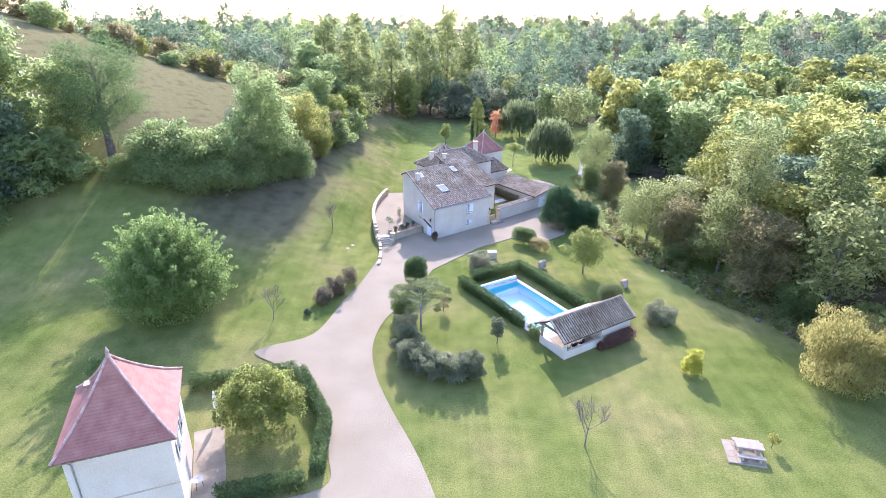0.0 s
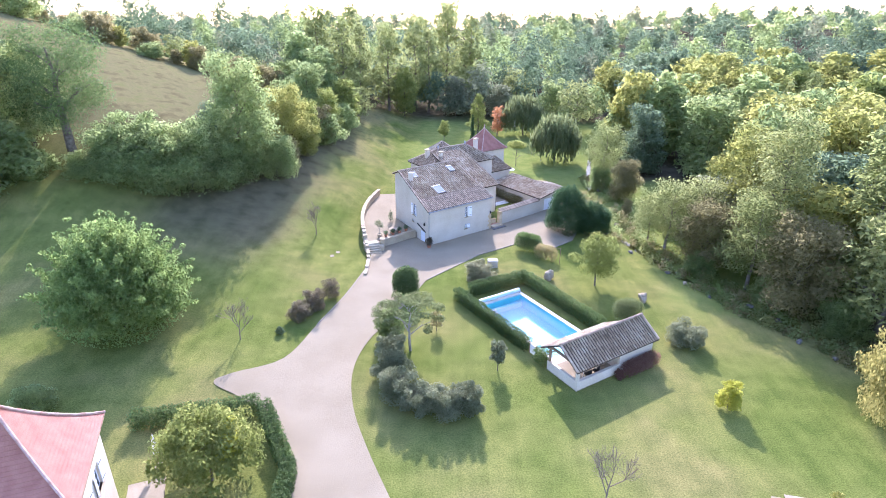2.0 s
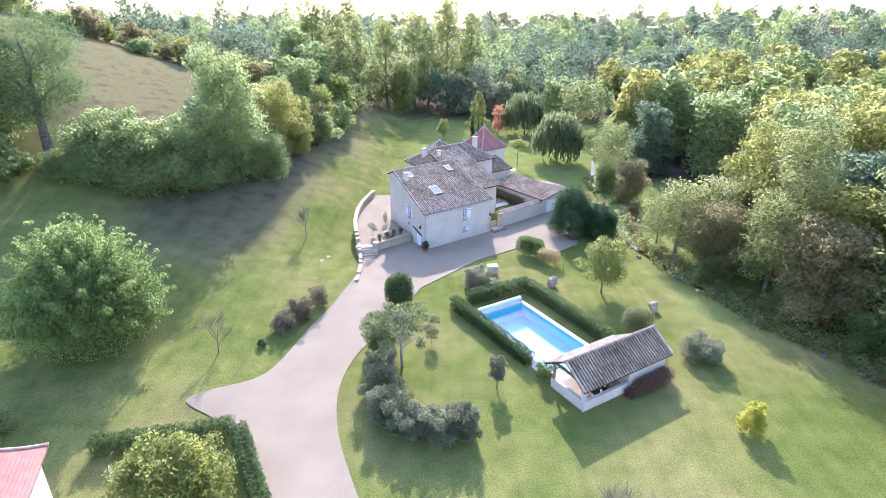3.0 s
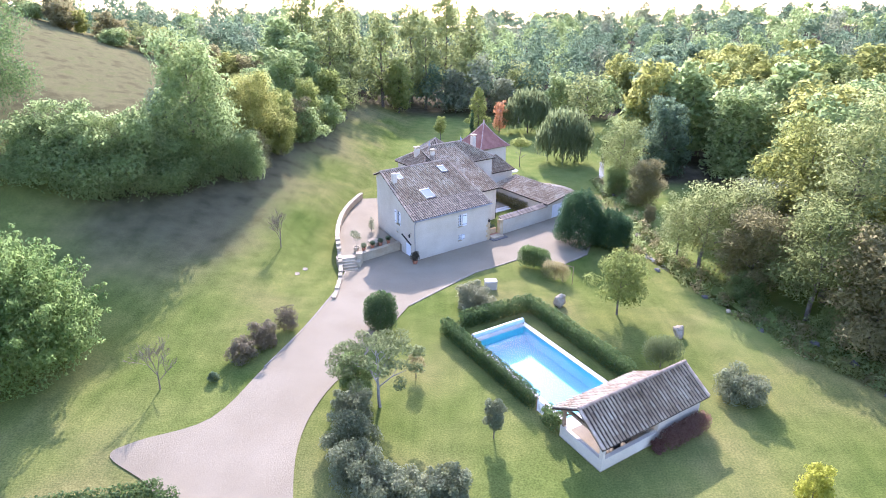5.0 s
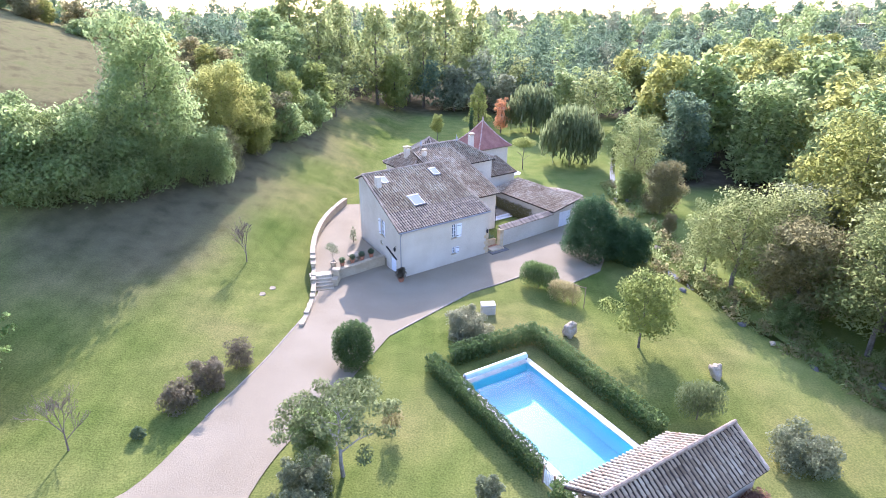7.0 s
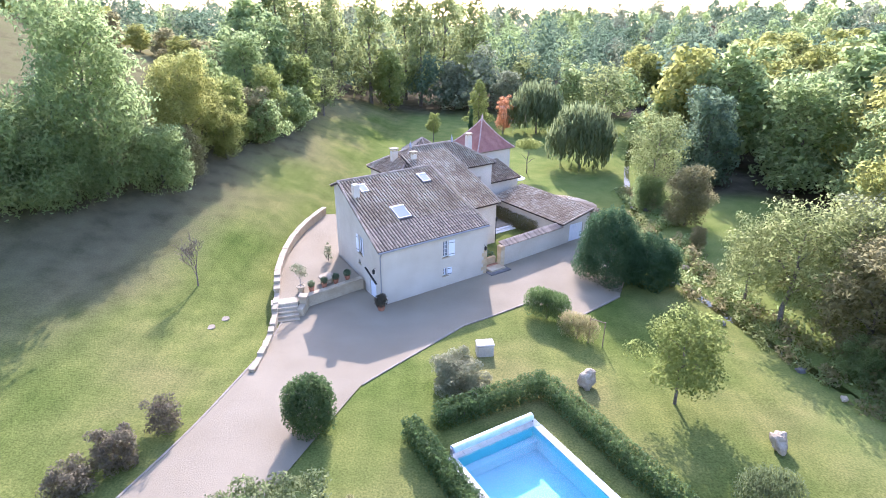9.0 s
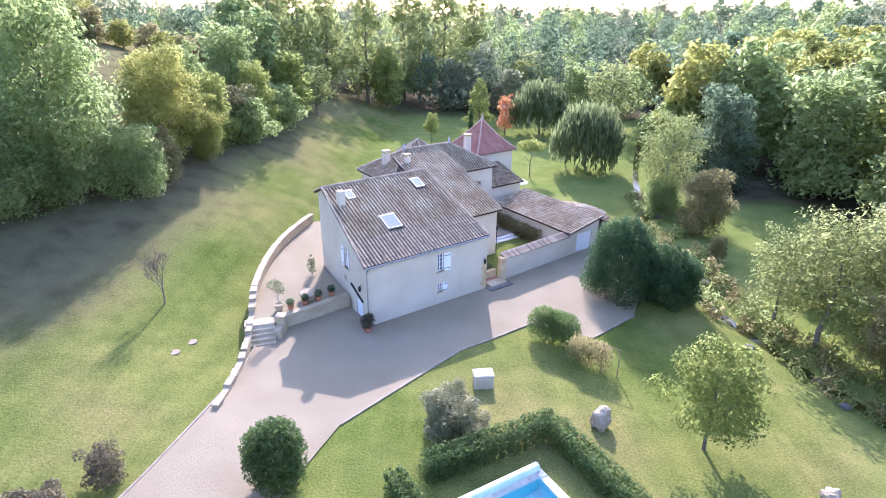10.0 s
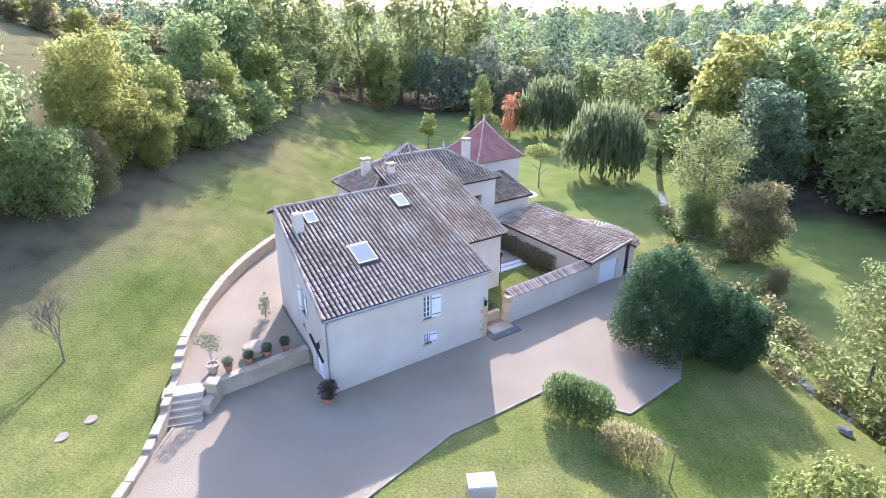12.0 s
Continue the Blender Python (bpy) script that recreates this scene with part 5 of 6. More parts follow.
    part("yellow_branch", leaf_mesh("yellow_branch", gold, 800, 0.26, LEAF["lime"], rng), None, fig, "branch of yellow leaves")
    P("bush", -28.6, 39.8, "leafy bush behind the annex", "bush", "mid", 2.6, 1.7, 2200, 0.3, 51, 0.0)
    # hedges
    for i, (a, b, w, h) in enumerate((((-21.0, 38.6), (-12.6, 40.4), 1.1, 1.5), ((-12.2, 40.2), (-8.9, 34.3), 1.1, 1.5), ((-8.9, 34.3), (-8.6, 29.2), 1.0, 1.5), ((-9.2, 28.4), (-14.6, 27.0), 1.0, 1.4))):
        hedge(*a, *b, w, h, "clipped green hedge round the annex garden", "hedge", 60 + i, 420, 0.24, "annex hedges")


def pool_point(u, v):
    """Plan place from the pool's own axes."""
    q = pool_matrix() @ Vector((u, v, 0))
    return q.x, q.y


# ---- pool and its hut (the pool's own axes: u across, v along, the hut at minus v) ----
def build_pool():
    M = pool_matrix()
    w, l = POOL["w"], POOL["l"]
    ob = empty("swimming_pool", M)
    tagged(ob, "rectangular pool with pale blue liner and stone coping", "pool")
    bm = bmesh.new()
    deep = -1.15
    c = [(0, 0), (w, 0), (w, -l), (0, -l)]
    top = [bm.verts.new((x, y, 0.02)) for x, y in c]
    low = [bm.verts.new((x, y, deep)) for x, y in c]
    bm.faces.new(low)
    for i in range(4):
        bm.faces.new((top[i], top[(i + 1) % 4], low[(i + 1) % 4], low[i]))
    basin = part("basin", bm, LINER, ob, "pale blue pool liner")
    part("pool_steps", box(0.02, -0.45, deep, w - 0.02, -0.02, -0.62), LINER, ob)
    bm = bmesh.new()
    vs = [bm.verts.new((x, y, -0.14)) for x, y in c]
    bm.faces.new(vs)
    water = part("water", bm, POOLWATER, ob, "clear still pool water")
    water.visible_shadow = False
    # coping slabs
    slab = {}
    for x0, y0, x1, y1 in ((-0.42, -l - 0.42, 0.0, 0.42), (w, -l - 0.42, w + 0.42, 0.42), (0.0, 0.0, w, 0.42), (0.0, -l - 0.42, w, -l)):
        long_y = (y1 - y0) > (x1 - x0)
        n = round(max(x1 - x0, y1 - y0) / 0.5)
        for k in range(n):
            if long_y:
                a, b = y0 + (y1 - y0) * k / n, y0 + (y1 - y0) * (k + 1) / n - 0.012
                q = (x0, a, -0.06, x1, b, 0.07)
            else:
                a, b = x0 + (x1 - x0) * k / n, x0 + (x1 - x0) * (k + 1) / n - 0.012
                q = (a, y0, -0.06, b, y1, 0.07)
            part("coping_slab", box(*q, 0.012), DECK, ob)
    bm = bmesh.new()
    rod(bm, (-0.1, 0.3, 0.42), (w + 0.1, 0.3, 0.42), 0.21, 0.21, 18)
    roller = new("pool_cover_roller")
    roller.empty_display_size = 0.2
    roller.matrix_world = M
    tagged(roller, "rolled pale blue pool cover on its winder", "pool cover")
    part("roll", bm, COVER, roller)
    for x in (-0.18, w + 0.12):
        part("stand", box(x, 0.2, 0.07, x + 0.06, 0.4, 0.5, 0.01), ZINC, roller)
    # deck between pool and hut
    deck = empty("pool_terrace", M)
    tagged(deck, "pale stone terrace between pool and hut", "terrace", kind="structure")
    for i in range(9):
        part("paving_slab", box(-0.5 + i * 0.66, -l - 0.9, -0.1, -0.5 + (i + 1) * 0.66 - 0.01, -l - 0.43, 0.06, 0.01), DECK, deck)
    # hedges round it
    def hp(u0, v0, u1, v1, wd, h, seed, leaf="hedge"):
        a, b = M @ Vector((u0, v0, 0)), M @ Vector((u1, v1, 0))
        hedge(a.x, a.y, b.x, b.y, wd, h, "clipped green laurel hedge round the pool", leaf, seed, 520, 0.22, "pool hedges")
    hp(-1.25, 2.7, -1.15, -8.5, 1.0, 1.35, 71)
    hp(0.3, 2.5, 7.2, 2.0, 1.1, 1.45, 72)
    hp(7.0, 1.6, 6.6, -9.7, 1.1, 1.45, 73)
    hp(-1.3, -9.8, -1.2, -11.0, 1.0, 1.4, 74)
    # gate
    g = empty("garden_gate", M)
    tagged(g, "small pale gate in the pool fence", "gate")
    for v in (-8.75, -9.55):
        part("post", box(-1.2, v - 0.04, -0.1, -1.12, v + 0.04, 1.15, 0.01), WOOD, g)
    for k in range(6):
        part("slat", box(-1.18, -9.45 + k * 0.115, 0.1, -1.15, -9.45 + k * 0.115 + 0.07, 1.0), PAINT, g)
    part("rail", box(-1.15, -9.52, 0.75, -1.12, -8.78, 0.83), PAINT, g)


def build_hut():
    M = pool_matrix()
    H = empty("pool_hut", M)
    tagged(H, "open-sided pool hut with white walls and clay tile roof", "hut")
    u0, u1, v0, v1 = -1.45, 7.0, -14.75, -11.3
    part("floor", box(u0, v0, -0.2, u1, v1, 0.07), PAVING, H)
    wall("wall_front", H, RENDER, (u0, v0), (u1, v0), -0.2, 2.2, 0.25, [(0.2, 4.6, 0.85, 2.25)])
    wall("wall_left", H, RENDER, (u0, v1), (u0, v0 + 0.25), -0.2, 0.85, 0.25)
    wall("wall_right", H, RENDER, (u1, v0 + 0.25), (u1, -13.1), -0.2, 2.2, 0.25)
    gable(H, RENDER, [(u1, v0 + 0.1, 2.2), (u1, -13.1, 2.2), (u1, -13.1, 3.25)], -0.25, (1, 0, 0))
    wall("wall_back", H, RENDER, (u1, -13.1), (3.4, -13.1), -0.2, 3.2, 0.25)
    wall("wall_partition", H, RENDER, (3.4, v1), (3.4, v0 + 0.25), 0.07, 2.2, 0.2)
    # posts and beams
    for u, v in ((u0 + 0.12, v0 + 0.12), (u0 + 0.12, v1 - 0.15), (2.0, v1 - 0.15)):
        part("post", box(u - 0.09, v - 0.09, 0.07, u + 0.09, v + 0.09, 2.2, 0.01), WOOD, H)
    for a, b in (((u0 - 0.2, v0 + 0.12, 2.2), (u1, v0 + 0.12, 2.2)), ((u0 - 0.2, v1 - 0.15, 2.2), (4.9, v1 - 0.15, 2.2)), ((u0 - 0.2, -13.03, 3.2), (u1, -13.03, 3.2)), ((u0 + 0.12, v0, 2.2), (u0 + 0.12, v1, 2.2))):
        bm = bmesh.new()
        if a[1] == b[1]:
            add_box(bm, a[0], a[1] - 0.08, a[2] - 0.1, b[0], a[1] + 0.08, a[2] + 0.08)
        else:
            add_box(bm, a[0] - 0.08, a[1], a[2] - 0.1, a[0] + 0.08, b[1], a[2] + 0.08)
        part("beam", bm, WOOD, H)
    for s in (-1, 1):
        bm = bmesh.new()
        rod(bm, (u0 + 0.12, -13.03 + s * 1.7, 2.25), (u0 + 0.12, -13.03, 3.25), 0.08, 0.08, 6)
        part("rafter", bm, WOOD, H)
        bm = bmesh.new()
        rod(bm, (u0 + 0.12 + 0.6 * 0, -13.03 + s * 1.6, 1.6), (u0 + 0.12, -13.03 + s * 1.0, 2.2), 0.06, 0.06, 6)
        part("brace", bm, WOOD, H)
    e, r = 2.12, 3.42
    roof_face("roof_front", [(-1.95, -15.1, e), (7.25, -15.1, e), (7.25, -13.03, r), (-1.95, -13.03, r)], (0, -1, -0.6), H)
    roof_face("roof_back", [(-1.95, -13.03, r), (5.2, -13.03, r), (5.2, -10.95, e), (-1.95, -10.95, e)], (0, 1, -0.6), H)
    hip_line(H, [(-1.95, -13.03, r + 0.06), (7.25, -13.03, r + 0.06)], 0.12)
    for q in (((-1.9, -15.1), (-1.9, -13.03)), ((7.2, -15.1), (7.2, -13.03))):
        hip_line(H, [(*q[0], e + 0.05), (*q[1], r + 0.05)], 0.09)
    # table and chairs inside
    T = empty("garden_table", M @ pose(0.9, -13.4, 0.07))
    tagged(T, "pale garden table under the hut's roof", "table")
    part("tabletop", box(-0.8, -0.45, 0.7, 0.8, 0.45, 0.75, 0.01), PAINT, T)
    for x in (-0.7, 0.66):
        for y in (-0.38, 0.34):
            part("leg", box(x, y, 0, x + 0.05, y + 0.05, 0.7), PAINT, T)
    for k, (u, v, a) in enumerate(((0.4, -14.0, 0), (1.3, -14.0, 10), (0.5, -12.8, 180), (1.4, -12.8, 175))):
        C = empty("garden_chair", M @ pose(u, v, 0.07, 0, 0, a))
        tagged(C, "dark metal garden chair at the hut's table", "chair", "chairs in the hut")
        part("seat", box(-0.22, -0.22, 0.42, 0.22, 0.22, 0.46, 0.01), IRON, C)
        part("backrest", box(-0.22, -0.24, 0.46, 0.22, -0.2, 0.92, 0.01), IRON, C)
        for x in (-0.2, 0.17):
            for y in (-0.22, 0.18):
                part("leg", box(x, y, 0, x + 0.03, y + 0.03, 0.42), IRON, C)
    q = M @ Vector((5.0, -15.35, 0))
    bl = [(dx, 0, 0.6, 0.75, 0.5, 0.65) for dx in (-1.3, -0.6, 0.1, 0.8, 1.4)]
    plant("bush", q.x, q.y, "dull reddish brown bush against the hut wall", "bush", "russet", 1.3, 1.6, 3600, 0.2, 80, blobs=bl, trunk=False, yaw=31.8)
    q = M @ Vector((2.7, -15.25, 0))
    plant("bush", q.x, q.y, "small reddish brown bush by the hut", "bush", "russet", 0.9, 0.5, 700, 0.18, 81, trunk=False, n=5)


# ---- the annex with its red pyramid roof ----
def build_annex():
    yaw = 20.6
    a = radians(yaw)
    u, v = Vector((math.cos(a), math.sin(a))), Vector((-math.sin(a), math.cos(a)))
    c = Vector((-15.3, 25.4)) - u * 3.15 + v * 3.6
    H = empty("annex", pose(c.x, c.y, 0, 0, 0, yaw))
    tagged(H, "small square cream annex with red pyramid tile roof", "house")
    sx, sy, e, top = 3.15, 3.6, 6.85, 10.95
    wx, wy = sx - 0.4, sy - 0.4
    wall("wall_front", H, RENDER, (-wx, -wy), (wx, -wy), -0.3, e, 0.45)
    wall("wall_right", H, RENDER, (wx, -wy + 0.45), (wx, wy - 0.45), -0.3, e, 0.45, [(1.0, 1.9, 3.9, 5.3), (3.4, 4.3, 3.9, 5.3), (2.2, 3.2, 0.07, 2.2)])
    wall("wall_back", H, RENDER, (wx, wy), (-wx, wy), -0.3, e, 0.45)
    wall("wall_left", H, RENDER, (-wx, wy - 0.45), (-wx, -wy + 0.45), -0.3, e, 0.45)
    for s in (1.45, 3.85):
        window(H, pose(wx, -wy + 0.45 + s, 3.9, 0, 0, 90), 0.9, 1.4, bars=2)
    part("door", box(wx - 0.2, -wy + 0.45 + 2.2, 0.07, wx - 0.14, -wy + 0.45 + 3.2, 2.2), PAINT, H, "white annex door")
    # stone string course and downpipe
    part("string_course", box(-wx - 0.03, -wy - 0.03, 3.2, wx + 0.03, -wy, 3.3), STONE, H)
    bm = bmesh.new()
    rod(bm, (-wx + 0.3, -wy - 0.32, e - 0.05), (-wx + 0.42, -wy - 0.06, e - 0.5), 0.045)
    rod(bm, (-wx + 0.42, -wy - 0.06, e - 0.5), (-wx + 0.42, -wy - 0.06, 0), 0.045)
    part("downpipe", bm, ZINC, H)
    bell_roof(H, 0, 0, sx, sy, e, top)
    chimney(H, -1.75, 1.4, 7.2, 8.2, 0.4, 0.4)
    # patio
    P = empty("patio", pose(c.x, c.y, 0, 0, 0, yaw))
    tagged(P, "pale paved patio beside the annex", "patio", kind="structure")
    for j in range(4):
        part("paving_slab", box(wx + 0.06, -3.6 + j * 2.2, -0.1, wx + 2.2, -3.6 + (j + 1) * 2.2 - 0.008, 0.06, 0.004), PAVING, P)
    # closed parasol
    S = empty("parasol", pose(-17.5, 35.1, 0.05))
    tagged(S, "closed white parasol on a pole", "parasol")
    bm = bmesh.new()
    rod(bm, (0, 0, 0), (0, 0, 2.7), 0.025)
    part("pole", bm, WOOD, S)
    part("canopy", lathe([(0.03, 0.95), (0.17, 1.0), (0.19, 1.3), (0.13, 2.0), (0.06, 2.5), (0.02, 2.62)], 12), PAINT, S, "furled white canvas")
    part("base", lathe([(0.3, 0.0), (0.3, 0.06), (0.08, 0.1)], 16), STONE, S)
    # half-round table by the wall
    q = pose(c.x, c.y, 0, 0, 0, yaw) @ Vector((wx + 0.5, -0.6, 0.05))
    T = empty("side_table", pose(q.x, q.y, q.z, 0, 0, yaw))
    tagged(T, "small half-round grey table on the patio", "table")
    part("tabletop", lathe([(0.36, 0.68), (0.38, 0.7), (0.36, 0.72)], 18), ZINC, T)
    for k in range(3):
        bm = bmesh.new()
        rod(bm, (0.3 * math.cos(k * 2.1), 0.3 * math.sin(k * 2.1), 0), (0.2 * math.cos(k * 2.1), 0.2 * math.sin(k * 2.1), 0.68), 0.015)
        part("leg", bm, IRON, T)


# ---- terrace, steps and walls at the farmhouse ----
TERR = 0.45
OUTER = [(-7.95, 63.2), (-8.0, 65.4), (-8.25, 68.4), (-8.85, 71.4), (-9.65, 74.7), (-10.25, 78.3), (-10.5, 82.3), (-10.2, 86.3), (-9.4, 90.3)]
PARAPET = [(-6.9, 72.1), (-6.2, 72.75), (-5.2, 73.6), (-4.1, 74.6), (-3.1, 75.4)]


def along(points, s):
    """Place and direction at share s of a plan line."""
    seg = [math.hypot(b[0] - a[0], b[1] - a[1]) for a, b in zip(points, points[1:])]
    d = s * sum(seg)
    for (a, b), g in zip(zip(points, points[1:]), seg):
        if d <= g + 1e-6:
            t = d / g
            return a[0] + (b[0] - a[0]) * t, a[1] + (b[1] - a[1]) * t, math.atan2(b[1] - a[1], b[0] - a[0])
        d -= g
    return (*points[-1], 0.0)


def build_terrace():
    pts = smooth_line(OUTER, 6)
    inner = smooth_line(PARAPET, 4)
    H = HOUSE
    gable_foot = [H @ Vector((0.2, 2.9, 0)), H @ Vector((0.8, 9.1, 0)), H @ Vector((3.0, 9.4, 0)), H @ Vector((8.0, 17.0, 0))]
    loop = [(x, y) for x, y in pts if y > 71.2] + [(q.x, q.y) for q in gable_foot[::-1]] + inner[::-1] + [(-7.3, 71.35), (-8.9, 71.0)]
    bm = prism([(x, y, TERR) for x, y in loop], 1.2)
    tagged(part("terrace_floor", bm, GRAVEL), "raised pale gravel terrace beside the house", "terrace", kind="structure")
    # curved retaining wall with coping blocks
    W = empty("retaining_wall", pose(0, 0, 0))
    tagged(W, "curved pale stone retaining wall with coping blocks", "wall", kind="structure")
    rng = random.Random(4)
    total = sum(math.hypot(b[0] - a[0], b[1] - a[1]) for a, b in zip(pts, pts[1:]))
    n = round(total / 0.85)
    body = bmesh.new()
    for k in range(n):
        x, y, a = along(pts, (k + 0.5) / n)
        ln = total / n
        top = 0.1 + 0.35 * step(0.12, 0.3, k / n) + 0.65 * step(0.28, 0.42, k / n)
        m = pose(x, y, 0, 0, 0, math.degrees(a))
        low_block = k / n < 0.34
        add_box(body, -ln / 2, -0.18, -1.0, ln / 2, 0.18, top, m)
        h = rng.uniform(0.17, 0.19) if not low_block else rng.uniform(0.09, 0.16)
        wide = 0.24 if not low_block else 0.2
        g = 0.004 if not low_block else rng.uniform(0.0, 0.1)
        bm = box(-ln / 2 + g, -wide, top, ln / 2 - g, wide, top + h, 0.035 if low_block else 0.02)
        bm.transform(m @ pose(0, rng.uniform(-0.02, 0.02), 0, 0, 0, rng.uniform(-2, 2) * (3 if low_block else 1)))
        if not low_block or k % 3 != 1:
            part("coping_block", bm, STONE, W)
        else:
            bm.free()
    part("wall_body", body, STONE, W)
    # parapet of the terrace towards the forecourt
    Pp = empty("parapet", pose(0, 0, 0))
    tagged(Pp, "low curved stone parapet of the terrace", "wall", kind="structure")
    total = sum(math.hypot(b[0] - a[0], b[1] - a[1]) for a, b in zip(inner, inner[1:]))
    n = round(total / 0.7)
    body = bmesh.new()
    for k in range(n):
        x, y, a = along(inner, (k + 0.5) / n)
        ln = total / n
        m = pose(x, y, 0, 0, 0, math.degrees(a))
        add_box(body, -ln / 2 - 0.02, -0.16, -0.7, ln / 2 + 0.02, 0.16, TERR + 0.02, m)
        bm = box(-ln / 2 + 0.006, -0.24, TERR + 0.02, ln / 2 - 0.006, 0.24, TERR + 0.14, 0.02)
        bm.transform(m)
        part("coping_block", bm, STONE, Pp)
    part("wall_body", body, STONE, Pp)
    # steps: five, between wall and pillar
    S = empty("steps", pose(-7.7, 69.7, HZ + 0.06, 0, 0, 18))
    tagged(S, "five pale stone steps up to the terrace", "steps", kind="structure")
    for k in range(5):
        part("step", box(-0.95, 0.34 * k, -0.2, 0.95, 2.2, 0.175 * (k + 1), 0.015), STONE, S)
    Q = empty("pillar", pose(-6.9, 71.75, HZ))
    tagged(Q, "square stone pillar at the head of the steps", "pillar")
    part("shaft", box(-0.28, -0.28, -0.2, 0.28, 0.28, 1.15, 0.03), STONE, Q)
    part("cap", box(-0.34, -0.34, 1.15, 0.34, 0.34, 1.28, 0.03), STONE, Q)
    part("low_block", box(-0.25, -1.15, -0.2, 0.25, -0.3, 0.72, 0.03), STONE, Q)
    # potted box balls along the parapet
    proto = None
    for k, s in enumerate((0.17, 0.38, 0.59, 0.79)):
        x, y, a = along(inner, s)
        x, y = x - 0.5 * math.sin(a), y + 0.5 * math.cos(a)
        if proto is None:
            proto = empty("potted_box_ball", pose(x, y, TERR))
            tagged(proto, "dark clipped box ball in a terracotta pot", "potted plant", "pots on the terrace")
            part("pot", lathe([(0.15, 0), (0.21, 0.34), (0.24, 0.36), (0.24, 0.42), (0.19, 0.42), (0.17, 0.34)], 18), TERRACOTTA, proto)
            part("crown", leaf_mesh("crown", [(0, 0, 0.62, 0.27, 0.27, 0.25)], 900, 0.07, LEAF["dark"], np.random.default_rng(8)), None, proto)
        else:
            copy_thing(proto, pose(x, y, TERR, 0, 0, 40 * k))
    O = empty("potted_olive", pose(-7.4, 73.0, TERR))
    tagged(O, "small grey olive tree in a pale pot", "potted plant")
    part("pot", lathe([(0.2, 0), (0.3, 0.36), (0.34, 0.4), (0.34, 0.48), (0.27, 0.48), (0.25, 0.4)], 18), STONE, O)
    part("trunk", trunk_mesh(1.6, 0.035, 0.7, np.random.default_rng(2), 7), GREYBARK, O)
    part("crown", leaf_mesh("crown", [(0.2 * math.cos(k), 0.25 * math.sin(k * 1.3), 1.5 + 0.15 * k, 0.4, 0.4, 0.3) for k in range(5)], 700, 0.12, LEAF["grey"], np.random.default_rng(6)), None, O)
    q = HOUSE @ Vector((-0.35, -0.55, 0))
    R = empty("potted_shrub", pose(q.x, q.y, q.z + 0.05))
    tagged(R, "dark purple shrub in a pot at the house corner", "potted plant")
    part("pot", lathe([(0.2, 0), (0.28, 0.3), (0.3, 0.4), (0.25, 0.4), (0.23, 0.3)], 18), TERRACOTTA, R)
    part("crown", leaf_mesh("crown", [(0, 0, 0.8, 0.45, 0.45, 0.45), (0.1, 0, 1.1, 0.3, 0.3, 0.3)], 1200, 0.14, LEAF["purple"], np.random.default_rng(7), 0, 0.5), None, R)
    q = HOUSE @ Vector((-2.3, 4.6, 0))
    T = empty("stone_table", pose(q.x, q.y, TERR))
    tagged(T, "round pale stone table on the terrace", "table")
    part("top", lathe([(0.55, 0.34), (0.66, 0.42), (0.6, 0.52), (0.3, 0.56)], 24), ROCK, T)
    part("foot", lathe([(0.45, 0.0), (0.4, 0.2), (0.48, 0.34)], 12), ROCK, T)
    q = HOUSE @ Vector((-0.5, 8.2, 0))
    plant("climber", q.x, q.y, "thin pale climbing shrub by the side wall", "bush", "grey", 1.6, 0.45, 500, 0.14, 88, 0.2, z=TERR, n=5)


